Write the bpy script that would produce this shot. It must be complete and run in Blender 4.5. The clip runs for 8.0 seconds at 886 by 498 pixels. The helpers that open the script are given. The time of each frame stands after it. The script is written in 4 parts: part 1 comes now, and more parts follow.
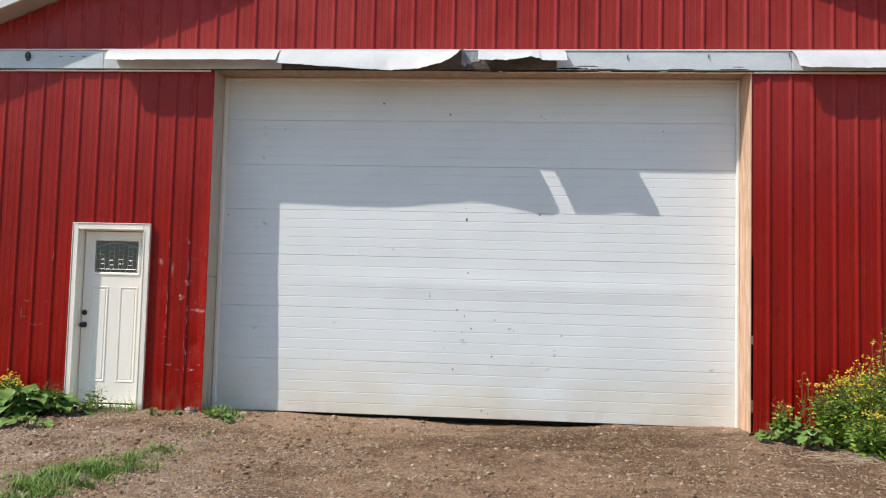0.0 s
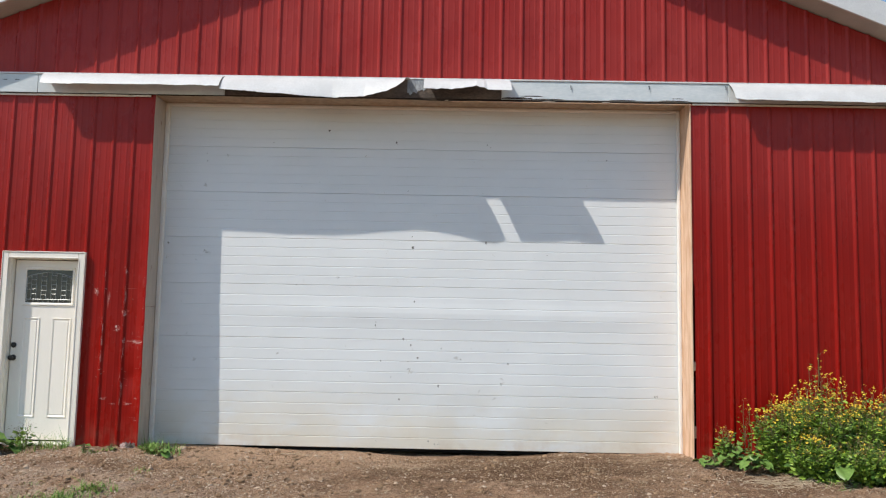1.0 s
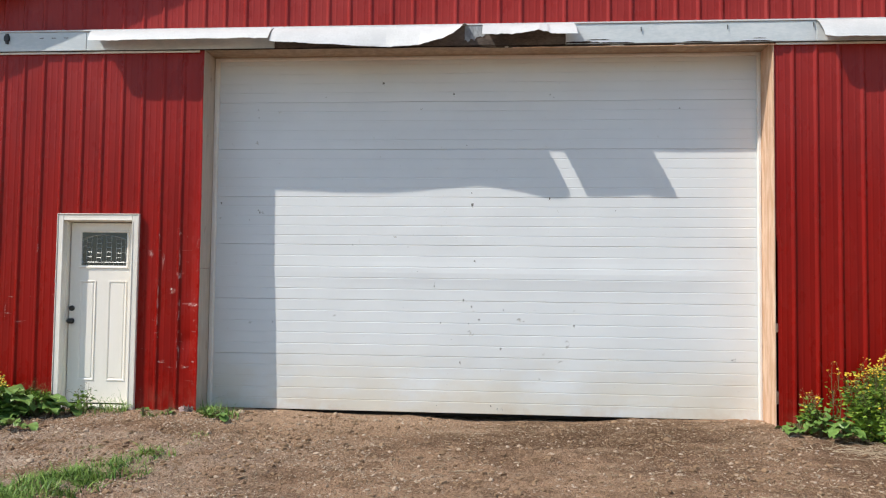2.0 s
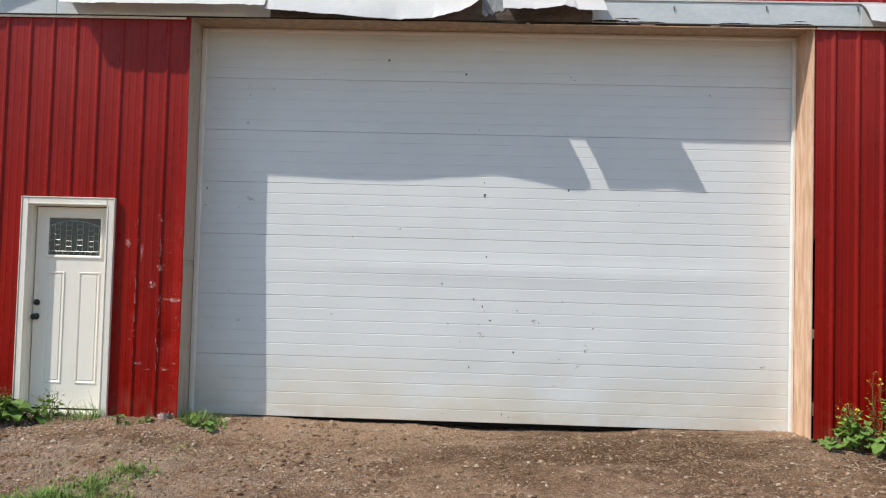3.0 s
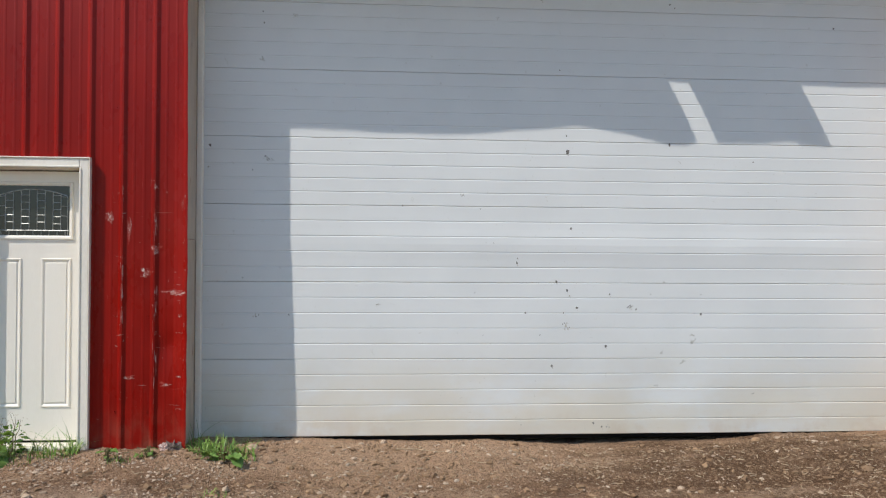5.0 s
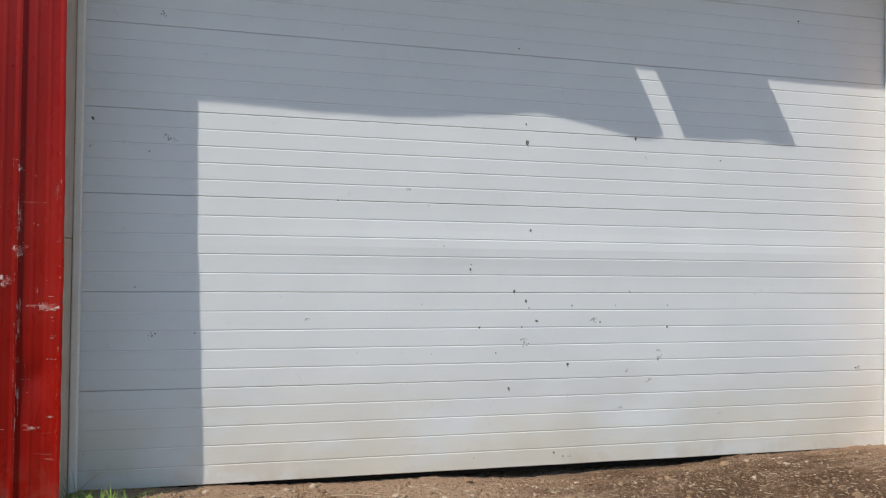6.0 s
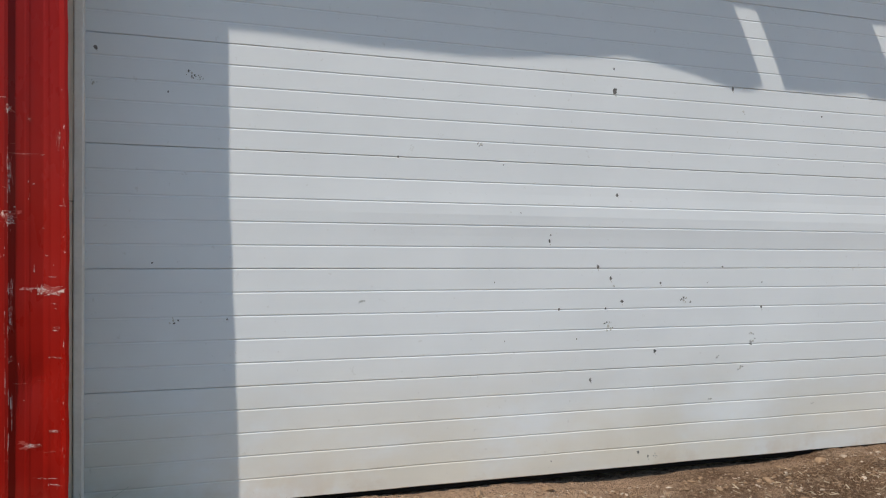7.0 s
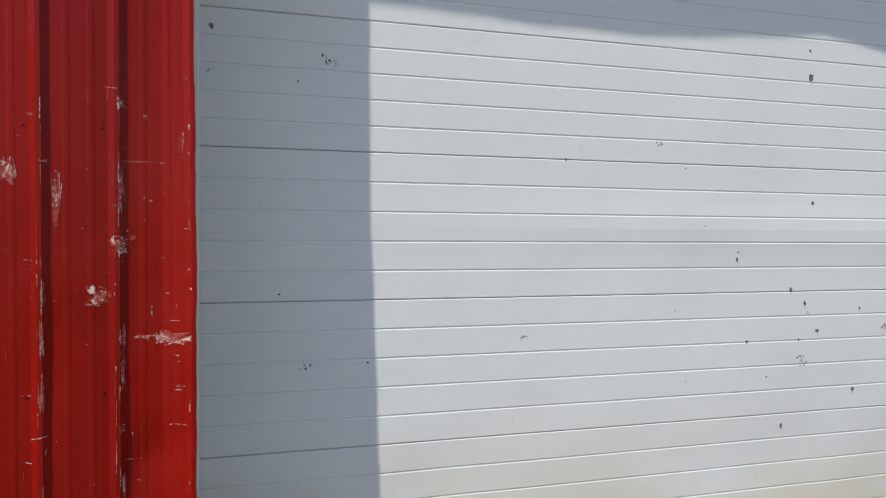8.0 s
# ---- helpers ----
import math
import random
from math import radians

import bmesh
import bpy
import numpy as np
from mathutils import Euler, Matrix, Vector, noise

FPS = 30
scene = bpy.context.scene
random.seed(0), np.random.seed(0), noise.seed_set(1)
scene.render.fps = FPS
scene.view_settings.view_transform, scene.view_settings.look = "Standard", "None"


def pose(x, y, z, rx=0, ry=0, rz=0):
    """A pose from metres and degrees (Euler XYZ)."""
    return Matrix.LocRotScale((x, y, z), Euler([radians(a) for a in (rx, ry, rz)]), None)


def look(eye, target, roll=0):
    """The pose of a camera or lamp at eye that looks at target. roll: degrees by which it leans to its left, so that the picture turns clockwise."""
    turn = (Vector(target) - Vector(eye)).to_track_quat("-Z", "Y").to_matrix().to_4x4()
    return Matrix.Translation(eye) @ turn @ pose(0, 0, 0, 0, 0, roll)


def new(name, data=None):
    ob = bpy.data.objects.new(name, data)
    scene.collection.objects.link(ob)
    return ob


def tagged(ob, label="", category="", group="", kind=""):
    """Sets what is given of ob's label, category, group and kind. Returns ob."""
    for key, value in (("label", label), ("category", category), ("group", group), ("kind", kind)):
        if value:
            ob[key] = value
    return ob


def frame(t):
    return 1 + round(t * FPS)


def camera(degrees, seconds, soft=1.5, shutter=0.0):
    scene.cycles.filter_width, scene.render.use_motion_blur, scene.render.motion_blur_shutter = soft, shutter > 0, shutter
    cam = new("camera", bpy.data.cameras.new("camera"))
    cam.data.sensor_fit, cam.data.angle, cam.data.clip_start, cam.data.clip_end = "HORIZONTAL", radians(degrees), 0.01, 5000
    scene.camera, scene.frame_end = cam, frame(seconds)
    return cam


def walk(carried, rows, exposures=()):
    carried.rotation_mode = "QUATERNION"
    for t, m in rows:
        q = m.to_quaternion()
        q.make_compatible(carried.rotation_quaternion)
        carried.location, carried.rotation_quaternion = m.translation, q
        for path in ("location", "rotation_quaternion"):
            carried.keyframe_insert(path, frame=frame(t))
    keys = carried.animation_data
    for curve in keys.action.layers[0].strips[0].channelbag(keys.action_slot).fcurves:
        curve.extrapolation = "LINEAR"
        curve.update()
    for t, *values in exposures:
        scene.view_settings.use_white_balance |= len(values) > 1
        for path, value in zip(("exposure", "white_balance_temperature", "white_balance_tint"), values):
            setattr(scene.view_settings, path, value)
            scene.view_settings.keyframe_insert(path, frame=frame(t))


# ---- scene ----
cam = camera(60.2, 8.0, soft=1.2)
PATH = [
    (0, (0.359, -8.431, 1.482), (0.202, -6.441, 1.597), 1.5),
    (0.5, (0.361, -8.414, 1.503), (0.370, -6.420, 1.662), 0.8),
    (1, (0.387, -8.380, 1.506), (0.362, -6.389, 1.693), 1.1),
    (1.5, (0.365, -8.261, 1.446), (0.267, -6.269, 1.586), 1.3),
    (2, (0.300, -7.973, 1.463), (0.136, -5.982, 1.555), 0.7),
    (3.3, (-0.400, -7.087, 1.514), (-0.444, -5.088, 1.587), 1.9),
    (3.5, (-0.510, -6.937, 1.519), (-0.555, -4.939, 1.606), 2.2),
    (4, (-0.864, -6.575, 1.553), (-0.884, -4.576, 1.612), 2.1),
    (4.2, (-0.985, -6.428, 1.562), (-0.971, -4.428, 1.609), 1.4),
    (5.3, (-1.676, -5.403, 1.486), (-1.461, -3.415, 1.499), 0.5),
    (5.5, (-1.769, -5.223, 1.488), (-1.483, -3.243, 1.506), 0.5),
    (6, (-1.960, -4.673, 1.489), (-1.470, -2.734, 1.523), 0.7),
    (6.5, (-2.266, -4.172, 1.517), (-1.645, -2.271, 1.524), 1.9),
    (7, (-2.454, -3.643, 1.521), (-1.834, -1.743, 1.459), 1.0),
    (7.5, (-2.669, -3.102, 1.578), (-2.083, -1.190, 1.531), 1.3),
    (8, (-2.937, -2.690, 1.618), (-2.340, -0.783, 1.540), 0.7),
]
walk(cam, [(t, look(eye, target, roll)) for t, eye, target, roll in PATH],
     exposures=[(0, 0.08, 6200, 4), (0.5, 0.0, 6200, 4), (1, 0.02, 6200, 4), (2, 0.1, 6200, 4), (3.5, -0.09, 6200, 4), (4.2, -0.05, 6200, 4), (5.5, -0.16, 6200, 4), (6.5, -0.2, 6200, 4), (7, -0.25, 6200, 4), (8, -0.15, 6200, 4)])
# ---- world ----
SUN = Vector((1.64, 1.0, -2.28))
world = bpy.data.worlds.new("world")
scene.world = world
world.use_nodes = True
wn = world.node_tree.nodes
sky = wn.new("ShaderNodeTexSky")
sky.sky_type, sky.sun_disc = "NISHITA", False
sky.sun_elevation, sky.sun_rotation = radians(49.9), radians(-121.4)
sky.air_density, sky.dust_density, sky.ozone_density = 1.0, 0.3, 0.0
world.node_tree.links.new(sky.outputs[0], wn["Background"].inputs[0])
wn["Background"].inputs[1].default_value = 0.148
sun = new("sun", bpy.data.lights.new("sun", "SUN"))
sun.data.energy, sun.data.angle, sun.data.color = 4.3, radians(0.53), (1.0, 0.872, 0.772)
sun.matrix_world = look((0, 0, 0), SUN)


# ---- materials ----
class Nodes:
    """Short hand for building a node material."""

    def __init__(self, name):
        self.m = bpy.data.materials.new(name)
        self.m.use_nodes = True
        self.t = self.m.node_tree
        self.bsdf = self.t.nodes["Principled BSDF"]
        self.co = self.add("ShaderNodeTexCoord").outputs["Object"]

    def add(self, kind):
        return self.t.nodes.new(kind)

    def link(self, a, b):
        self.t.links.new(a, b)

    def put(self, value, socket):
        if hasattr(value, "links"):
            self.link(value, socket)
        else:
            socket.default_value = value

    def noise(self, scale, detail=4, stretch=(1, 1, 1), rough=0.6, shift=(0, 0, 0)):
        mp = self.add("ShaderNodeMapping")
        mp.inputs["Scale"].default_value = stretch
        mp.inputs["Location"].default_value = shift
        self.link(self.co, mp.inputs["Vector"])
        n = self.add("ShaderNodeTexNoise")
        n.inputs["Scale"].default_value = scale
        n.inputs["Detail"].default_value = detail
        n.inputs["Roughness"].default_value = rough
        self.link(mp.outputs[0], n.inputs["Vector"])
        return n.outputs["Fac"]

    def ramp(self, value, lo, hi, to=(0, 1)):
        r = self.add("ShaderNodeMapRange")
        r.interpolation_type = "SMOOTHSTEP"
        for key, v in (("From Min", lo), ("From Max", hi), ("To Min", to[0]), ("To Max", to[1])):
            r.inputs[key].default_value = v
        self.put(value, r.inputs["Value"])
        return r.outputs[0]

    def math(self, op, a, b):
        n = self.add("ShaderNodeMath")
        n.operation = op
        self.put(a, n.inputs[0])
        self.put(b, n.inputs[1])
        return n.outputs[0]

    def mix(self, fac, a, b, blend="MIX"):
        n = self.add("ShaderNodeMix")
        n.data_type, n.blend_type = "RGBA", blend
        self.put(fac, n.inputs["Factor"])
        for v, key in ((a, 6), (b, 7)):
            self.put((*v, 1) if isinstance(v, tuple) else v, n.inputs[key])
        return n.outputs[2]

    def xyz(self):
        s = self.add("ShaderNodeSeparateXYZ")
        self.link(self.co, s.inputs[0])
        return s.outputs

    def island(self):
        return self.add("ShaderNodeNewGeometry").outputs["Random Per Island"]

    def each(self):
        return self.add("ShaderNodeObjectInfo").outputs["Random"]

    def bump(self, height, strength=0.4, distance=0.003):
        b = self.add("ShaderNodeBump")
        b.inputs["Strength"].default_value = strength
        b.inputs["Distance"].default_value = distance
        self.link(height, b.inputs["Height"])
        self.link(b.outputs[0], self.bsdf.inputs["Normal"])

    def done(self, color, rough=0.6, metal=0.0, spec=0.5):
        self.put((*color, 1) if isinstance(color, tuple) else color, self.bsdf.inputs["Base Color"])
        self.put(rough, self.bsdf.inputs["Roughness"])
        self.bsdf.inputs["Metallic"].default_value = metal
        self.bsdf.inputs["Specular IOR Level"].default_value = spec
        return self.m


def worn(name, a, b, rough=(0.45, 0.65), big=2.5, fine=70, stretch=(1, 1, 1), bump=0.2, metal=0.0, spec=0.5):
    """A surface of two tones with coarse and fine variation."""
    n = Nodes(name)
    coarse, grain = n.noise(big, 4, stretch), n.noise(fine, 3, stretch)
    blend = n.ramp(n.math("ADD", n.math("MULTIPLY", coarse, 0.65), n.math("MULTIPLY", grain, 0.35)), 0.36, 0.64)
    n.bump(grain, bump, 0.002)
    return n.done(n.mix(blend, a, b), n.ramp(coarse, 0.3, 0.7, rough), metal, spec)


def red_steel():
    n = Nodes("red_painted_steel")
    streak = n.noise(7, 2, (1, 1, 0.05))
    cloud = n.noise(0.9, 4)
    tone = n.mix(n.ramp(streak, 0.3, 0.7), (0.280, 0.0068, 0.0037), (0.222, 0.0054, 0.0032))
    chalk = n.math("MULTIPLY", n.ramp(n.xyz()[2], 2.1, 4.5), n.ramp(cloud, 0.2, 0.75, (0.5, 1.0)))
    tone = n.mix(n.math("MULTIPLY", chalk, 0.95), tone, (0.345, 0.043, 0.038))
    blot = n.ramp(n.noise(2.6, 6, (1, 1, 0.45), shift=(2, 0, 5)), 0.46, 0.66, (0.0, 0.22))
    tone = n.mix(blot, tone, (0.14, 0.0050, 0.0040))
    dust = n.math("MULTIPLY", n.ramp(n.xyz()[2], 0.45, 0.0), n.ramp(n.noise(7, 5), 0.35, 0.7))
    tone = n.mix(n.math("MULTIPLY", dust, 0.45), tone, (0.26, 0.12, 0.08))
    n.bump(cloud, 0.15, 0.02)
    return n.done(tone, n.ramp(n.noise(5, 5, (1, 1, 0.4)), 0.35, 0.65, (0.24, 0.38)), 0.0, 0.16)


def door_skin():
    n = Nodes("white_embossed_steel")
    grain = n.noise(45, 4, (0.12, 1, 1.6))
    cloud = n.noise(1.1, 4)
    spots = n.noise(26, 5)
    tone = n.mix(n.ramp(cloud, 0.3, 0.7), (0.772, 0.798, 0.806), (0.732, 0.758, 0.766))
    grime = n.math("MULTIPLY", n.ramp(n.xyz()[2], 1.0, 0.05), n.ramp(n.noise(1.7, 5, (0.8, 1, 1.4)), 0.22, 0.62))
    tone = n.mix(n.math("MULTIPLY", grime, 0.62), tone, (0.68, 0.60, 0.45))
    splash = n.math("MULTIPLY", n.ramp(n.xyz()[2], 0.34, 0.06), n.ramp(n.noise(3.2, 5, shift=(3, 0, 1)), 0.45, 0.62))
    tone = n.mix(n.math("MULTIPLY", splash, 0.3), tone, (0.55, 0.42, 0.29))
    tone = n.mix(n.math("MULTIPLY", n.ramp(spots, 0.66, 0.74), 0.25), tone, (0.45, 0.43, 0.38))
    n.bump(grain, 0.1, 0.002)
    return n.done(tone, n.ramp(spots, 0.3, 0.7, (0.42, 0.55)), 0.0, 0.25)


def dirt_ground():
    n = Nodes("bare_dirt")
    patch, mid, fine, grit = n.noise(0.8, 6), n.noise(6.5, 6), n.noise(38, 6), n.noise(140, 4)
    tone = n.mix(n.ramp(patch, 0.40, 0.60), (0.43, 0.275, 0.172), (0.205, 0.120, 0.072))
    tone = n.mix(n.ramp(mid, 0.46, 0.62, (0.0, 0.55)), tone, (0.175, 0.104, 0.058))
    dry = n.math("MULTIPLY", n.ramp(n.xyz()[1], -0.75, 0.0), n.ramp(n.noise(1.6, 5), 0.30, 0.48))
    tone = n.mix(n.math("MULTIPLY", dry, 0.85), tone, (0.56, 0.375, 0.245))
    # greyer gravel towards the entry door
    stony_side = n.math("MULTIPLY", n.ramp(n.math("ADD", n.xyz()[0], n.math("MULTIPLY", n.noise(0.7, 5, shift=(1, 4, 0)), 5.0)), 1.6, -0.9), n.ramp(n.noise(2.4, 6, shift=(7, 1, 0)), 0.36, 0.56))
    stony_side = n.math("MULTIPLY", stony_side, n.ramp(n.xyz()[1], -0.5, -1.3))
    stony_side = n.math("MULTIPLY", stony_side, n.ramp(n.xyz()[1], -5.0, -3.2))
    tone = n.mix(n.math("MULTIPLY", stony_side, 0.7), tone, (0.53, 0.41, 0.315))
    # an old wet patch before the overhead door
    ex = n.math("MULTIPLY", n.math("SUBTRACT", n.xyz()[0], 1.30), 0.70)
    ey = n.math("MULTIPLY", n.math("ADD", n.xyz()[1], 0.22), 1.5)
    far = n.math("ADD", n.math("MULTIPLY", ex, ex), n.math("MULTIPLY", ey, ey))
    wet = n.ramp(n.math("ADD", far, n.math("MULTIPLY", n.noise(2.6, 8, (0.7, 1.8, 1)), 4.4)), 4.5, 2.0)
    tone = n.mix(n.math("MULTIPLY", wet, 0.95), tone, (0.112, 0.062, 0.032))
    crust = n.math("MULTIPLY", n.ramp(n.noise(2.3, 7, (0.5, 1.6, 1), shift=(5, 2, 0)), 0.52, 0.66), n.ramp(n.noise(17, 5), 0.35, 0.6))
    tone = n.mix(n.math("MULTIPLY", crust, 0.6), tone, (0.55, 0.40, 0.275))
    # dark turned soil by the broad-leaved weeds, their shade painted in too
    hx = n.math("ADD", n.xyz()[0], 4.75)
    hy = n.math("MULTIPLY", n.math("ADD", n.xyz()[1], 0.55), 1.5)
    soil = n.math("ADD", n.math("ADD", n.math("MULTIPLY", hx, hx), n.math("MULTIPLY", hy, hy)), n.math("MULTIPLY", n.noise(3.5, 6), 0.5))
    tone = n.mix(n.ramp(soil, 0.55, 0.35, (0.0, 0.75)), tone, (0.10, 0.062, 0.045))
    tone = n.mix(n.ramp(fine, 0.52, 0.66, (0.0, 0.65)), tone, (0.52, 0.355, 0.225))
    tone = n.mix(n.ramp(fine, 0.46, 0.34, (0.0, 0.7)), tone, (0.125, 0.075, 0.046))
    tone = n.mix(n.ramp(grit, 0.57, 0.65, (0.0, 0.6)), tone, (0.62, 0.465, 0.315))
    tone = n.mix(n.ramp(grit, 0.43, 0.34, (0.0, 0.75)), tone, (0.080, 0.047, 0.029))
    n.bump(n.math("ADD", fine, n.math("MULTIPLY", grit, 0.6)), 1.0, 0.035)
    return n.done(tone, 0.95, 0.0, 0.15)


def leafy(name, a, b, rough=0.5):
    n = Nodes(name)
    tone = n.mix(n.island(), a, b)
    tone = n.mix(n.ramp(n.noise(40, 3), 0.3, 0.7, (0, 0.4)), tone, tuple(0.6 * c for c in a))
    n.bsdf.inputs["Subsurface Weight"].default_value = 0.0
    n.bump(n.noise(90, 2), 0.3, 0.002)
    return n.done(tone, rough, 0.0, 0.4)


def stony(name, a, b):
    n = Nodes(name)
    tone = n.mix(n.island(), a, b)
    tone = n.mix(n.ramp(n.noise(60, 4), 0.35, 0.7, (0, 0.5)), tone, tuple(0.55 * c for c in a))
    n.bump(n.noise(120, 3), 0.5, 0.003)
    return n.done(tone, 0.9, 0.0, 0.25)


def lumber(name, a, b, grey=0.0, knots=True):
    n = Nodes(name)
    ring = n.noise(3.0, 3, (5, 5, 0.9))
    line = n.noise(60, 3, (3, 3, 0.06))
    tone = n.mix(n.ramp(ring, 0.35, 0.65), a, b)
    tone = n.mix(n.ramp(line, 0.4, 0.7, (0, 0.35)), tone, tuple(0.6 * c for c in b))
    if knots:
        tone = n.mix(n.ramp(n.noise(5, 2, (1.5, 1.5, 0.8)), 0.70, 0.76, (0, 0.7)), tone, (0.22, 0.10, 0.05))
    if grey:
        tone = n.mix(n.ramp(n.noise(2.2, 5), 0.3, 0.7, (0.4 * grey, grey)), tone, (0.43, 0.40, 0.37))
    n.bump(line, 0.35, 0.003)
    return n.done(tone, 0.75, 0.0, 0.3)


def scuffed():
    """Paint rubbed through to pale primer, some strokes deeper than others."""
    n = Nodes("scuffed_paint")
    tone = n.mix(n.ramp(n.island(), 0.30, 0.95), (0.37, 0.060, 0.045), (0.66, 0.55, 0.50))
    tone = n.mix(n.ramp(n.noise(70, 5), 0.44, 0.60), tone, (0.30, 0.030, 0.022))
    return n.done(tone, n.ramp(n.noise(90, 3), 0.3, 0.7, (0.45, 0.7)), 0.0, 0.3)


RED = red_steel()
SKIN = door_skin()
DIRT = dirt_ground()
FRESH = lumber("fresh_pine", (0.78, 0.56, 0.40), (0.60, 0.365, 0.225))
GREYED = lumber("weathered_pine", (0.60, 0.51, 0.41), (0.50, 0.42, 0.33), 0.35)
LINTEL = lumber("stained_lumber", (0.49, 0.35, 0.225), (0.37, 0.255, 0.16), 0.15)
BARE = worn("bare_dark_board", (0.175, 0.138, 0.112), (0.060, 0.049, 0.043), (0.75, 0.9), 6, 90, (0.3, 1, 1), 0.5)
# rotten wood, taken near black to paint in the shaded gap under the cover
ROTTEN_SHADE = worn("rotten_wood_gap_shade", (0.050, 0.037, 0.029), (0.012, 0.010, 0.009), (0.8, 0.95), 14, 120, (0.3, 1, 1), 0.7, spec=0.08)
TIN = worn("white_painted_flashing", (0.71, 0.72, 0.72), (0.60, 0.61, 0.61), (0.35, 0.5), 3, 60, (1, 1, 1), 0.15)
GALV = worn("chalky_track_cover", (0.70, 0.74, 0.75), (0.56, 0.62, 0.64), (0.45, 0.65), 5, 50, (0.35, 1, 1), 0.2)
WEATHERED = worn("weathered_torn_metal", (0.50, 0.54, 0.56), (0.24, 0.25, 0.26), (0.5, 0.7), 9, 60, (1, 1, 0.4), 0.3)
VINYL = worn("white_vinyl_stop", (0.85, 0.82, 0.77), (0.77, 0.74, 0.69), (0.4, 0.55), 3, 60)
CASING = worn("cream_painted_wood", (0.87, 0.83, 0.75), (0.78, 0.735, 0.65), (0.45, 0.6), 4, 60, (1, 1, 0.4), 0.2)
LEAF_PAINT = worn("cream_painted_door", (0.89, 0.845, 0.765), (0.85, 0.805, 0.72), (0.4, 0.5), 2, 80, (3, 3, 0.3), 0.12)
# soffit beige is darkened to carry the shade under the rake
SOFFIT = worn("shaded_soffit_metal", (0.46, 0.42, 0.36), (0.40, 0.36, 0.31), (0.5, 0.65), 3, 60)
BLACK = worn("black_metal", (0.012, 0.012, 0.013), (0.022, 0.021, 0.02), (0.3, 0.45), 20, 90)
RUBBER = worn("black_rubber", (0.007, 0.007, 0.007), (0.012, 0.011, 0.010), (0.85, 0.95), 9, 90, spec=0.1)
STEEL = worn("dull_steel", (0.42, 0.42, 0.42), (0.30, 0.30, 0.30), (0.4, 0.6), 20, 90, metal=0.8)
CAME = worn("zinc_came", (0.40, 0.41, 0.40), (0.28, 0.29, 0.29), (0.35, 0.5), 30, 90, metal=0.6)
SCUFF = scuffed()
CHIP = worn("chipped_grey_metal", (0.06, 0.06, 0.06), (0.22, 0.21, 0.19), (0.5, 0.8), 90, 300)
STAIN = worn("rubbed_grey_mark", (0.42, 0.41, 0.36), (0.58, 0.57, 0.52), (0.5, 0.7), 60, 260)
SCRAP = worn("dirty_foam", (0.22, 0.165, 0.145), (0.10, 0.075, 0.066), (0.7, 0.9), 30, 120)
SCRAP_PALE = worn("pale_foam", (0.74, 0.58, 0.53), (0.48, 0.32, 0.28), (0.7, 0.9), 30, 120)
CORE = worn("barn_framing", (0.16, 0.12, 0.085), (0.10, 0.075, 0.055), (0.8, 0.9), 3, 40, (1, 1, 0.2))
ROOF = worn("grey_roof_steel", (0.45, 0.45, 0.44), (0.36, 0.36, 0.35), (0.4, 0.55), 2, 50)
DARKGLASS = Nodes("dark_door_glass")
DARKGLASS.bump(DARKGLASS.noise(55, 3), 0.25, 0.002)
DARKGLASS = DARKGLASS.done((0.018, 0.022, 0.026), 0.12, 0.0, 0.5)
GRAVEL = stony("pale_gravel", (0.62, 0.495, 0.375), (0.33, 0.23, 0.15))
CLOD = stony("brown_clods", (0.36, 0.240, 0.145), (0.195, 0.122, 0.071))
ROCK = stony("field_stone", (0.46, 0.33, 0.225), (0.56, 0.44, 0.33))
STRAW = leafy("dry_straw", (0.56, 0.45, 0.31), (0.36, 0.26, 0.16), 0.8)
GRASS = leafy("grass_green", (0.29, 0.42, 0.080), (0.050, 0.135, 0.024))
BROAD = leafy("broad_leaf_green", (0.075, 0.175, 0.032), (0.25, 0.37, 0.090), 0.45)
BUSH = leafy("weed_green", (0.034, 0.100, 0.016), (0.40, 0.56, 0.070))
STALK = leafy("weed_stalk", (0.16, 0.17, 0.06), (0.20, 0.13, 0.07), 0.7)
PETAL = leafy("yellow_petal", (0.80, 0.52, 0.03), (0.76, 0.60, 0.06), 0.6)
DRYLEAF = leafy("dry_seed_head", (0.30, 0.19, 0.09), (0.42, 0.28, 0.10), 0.8)


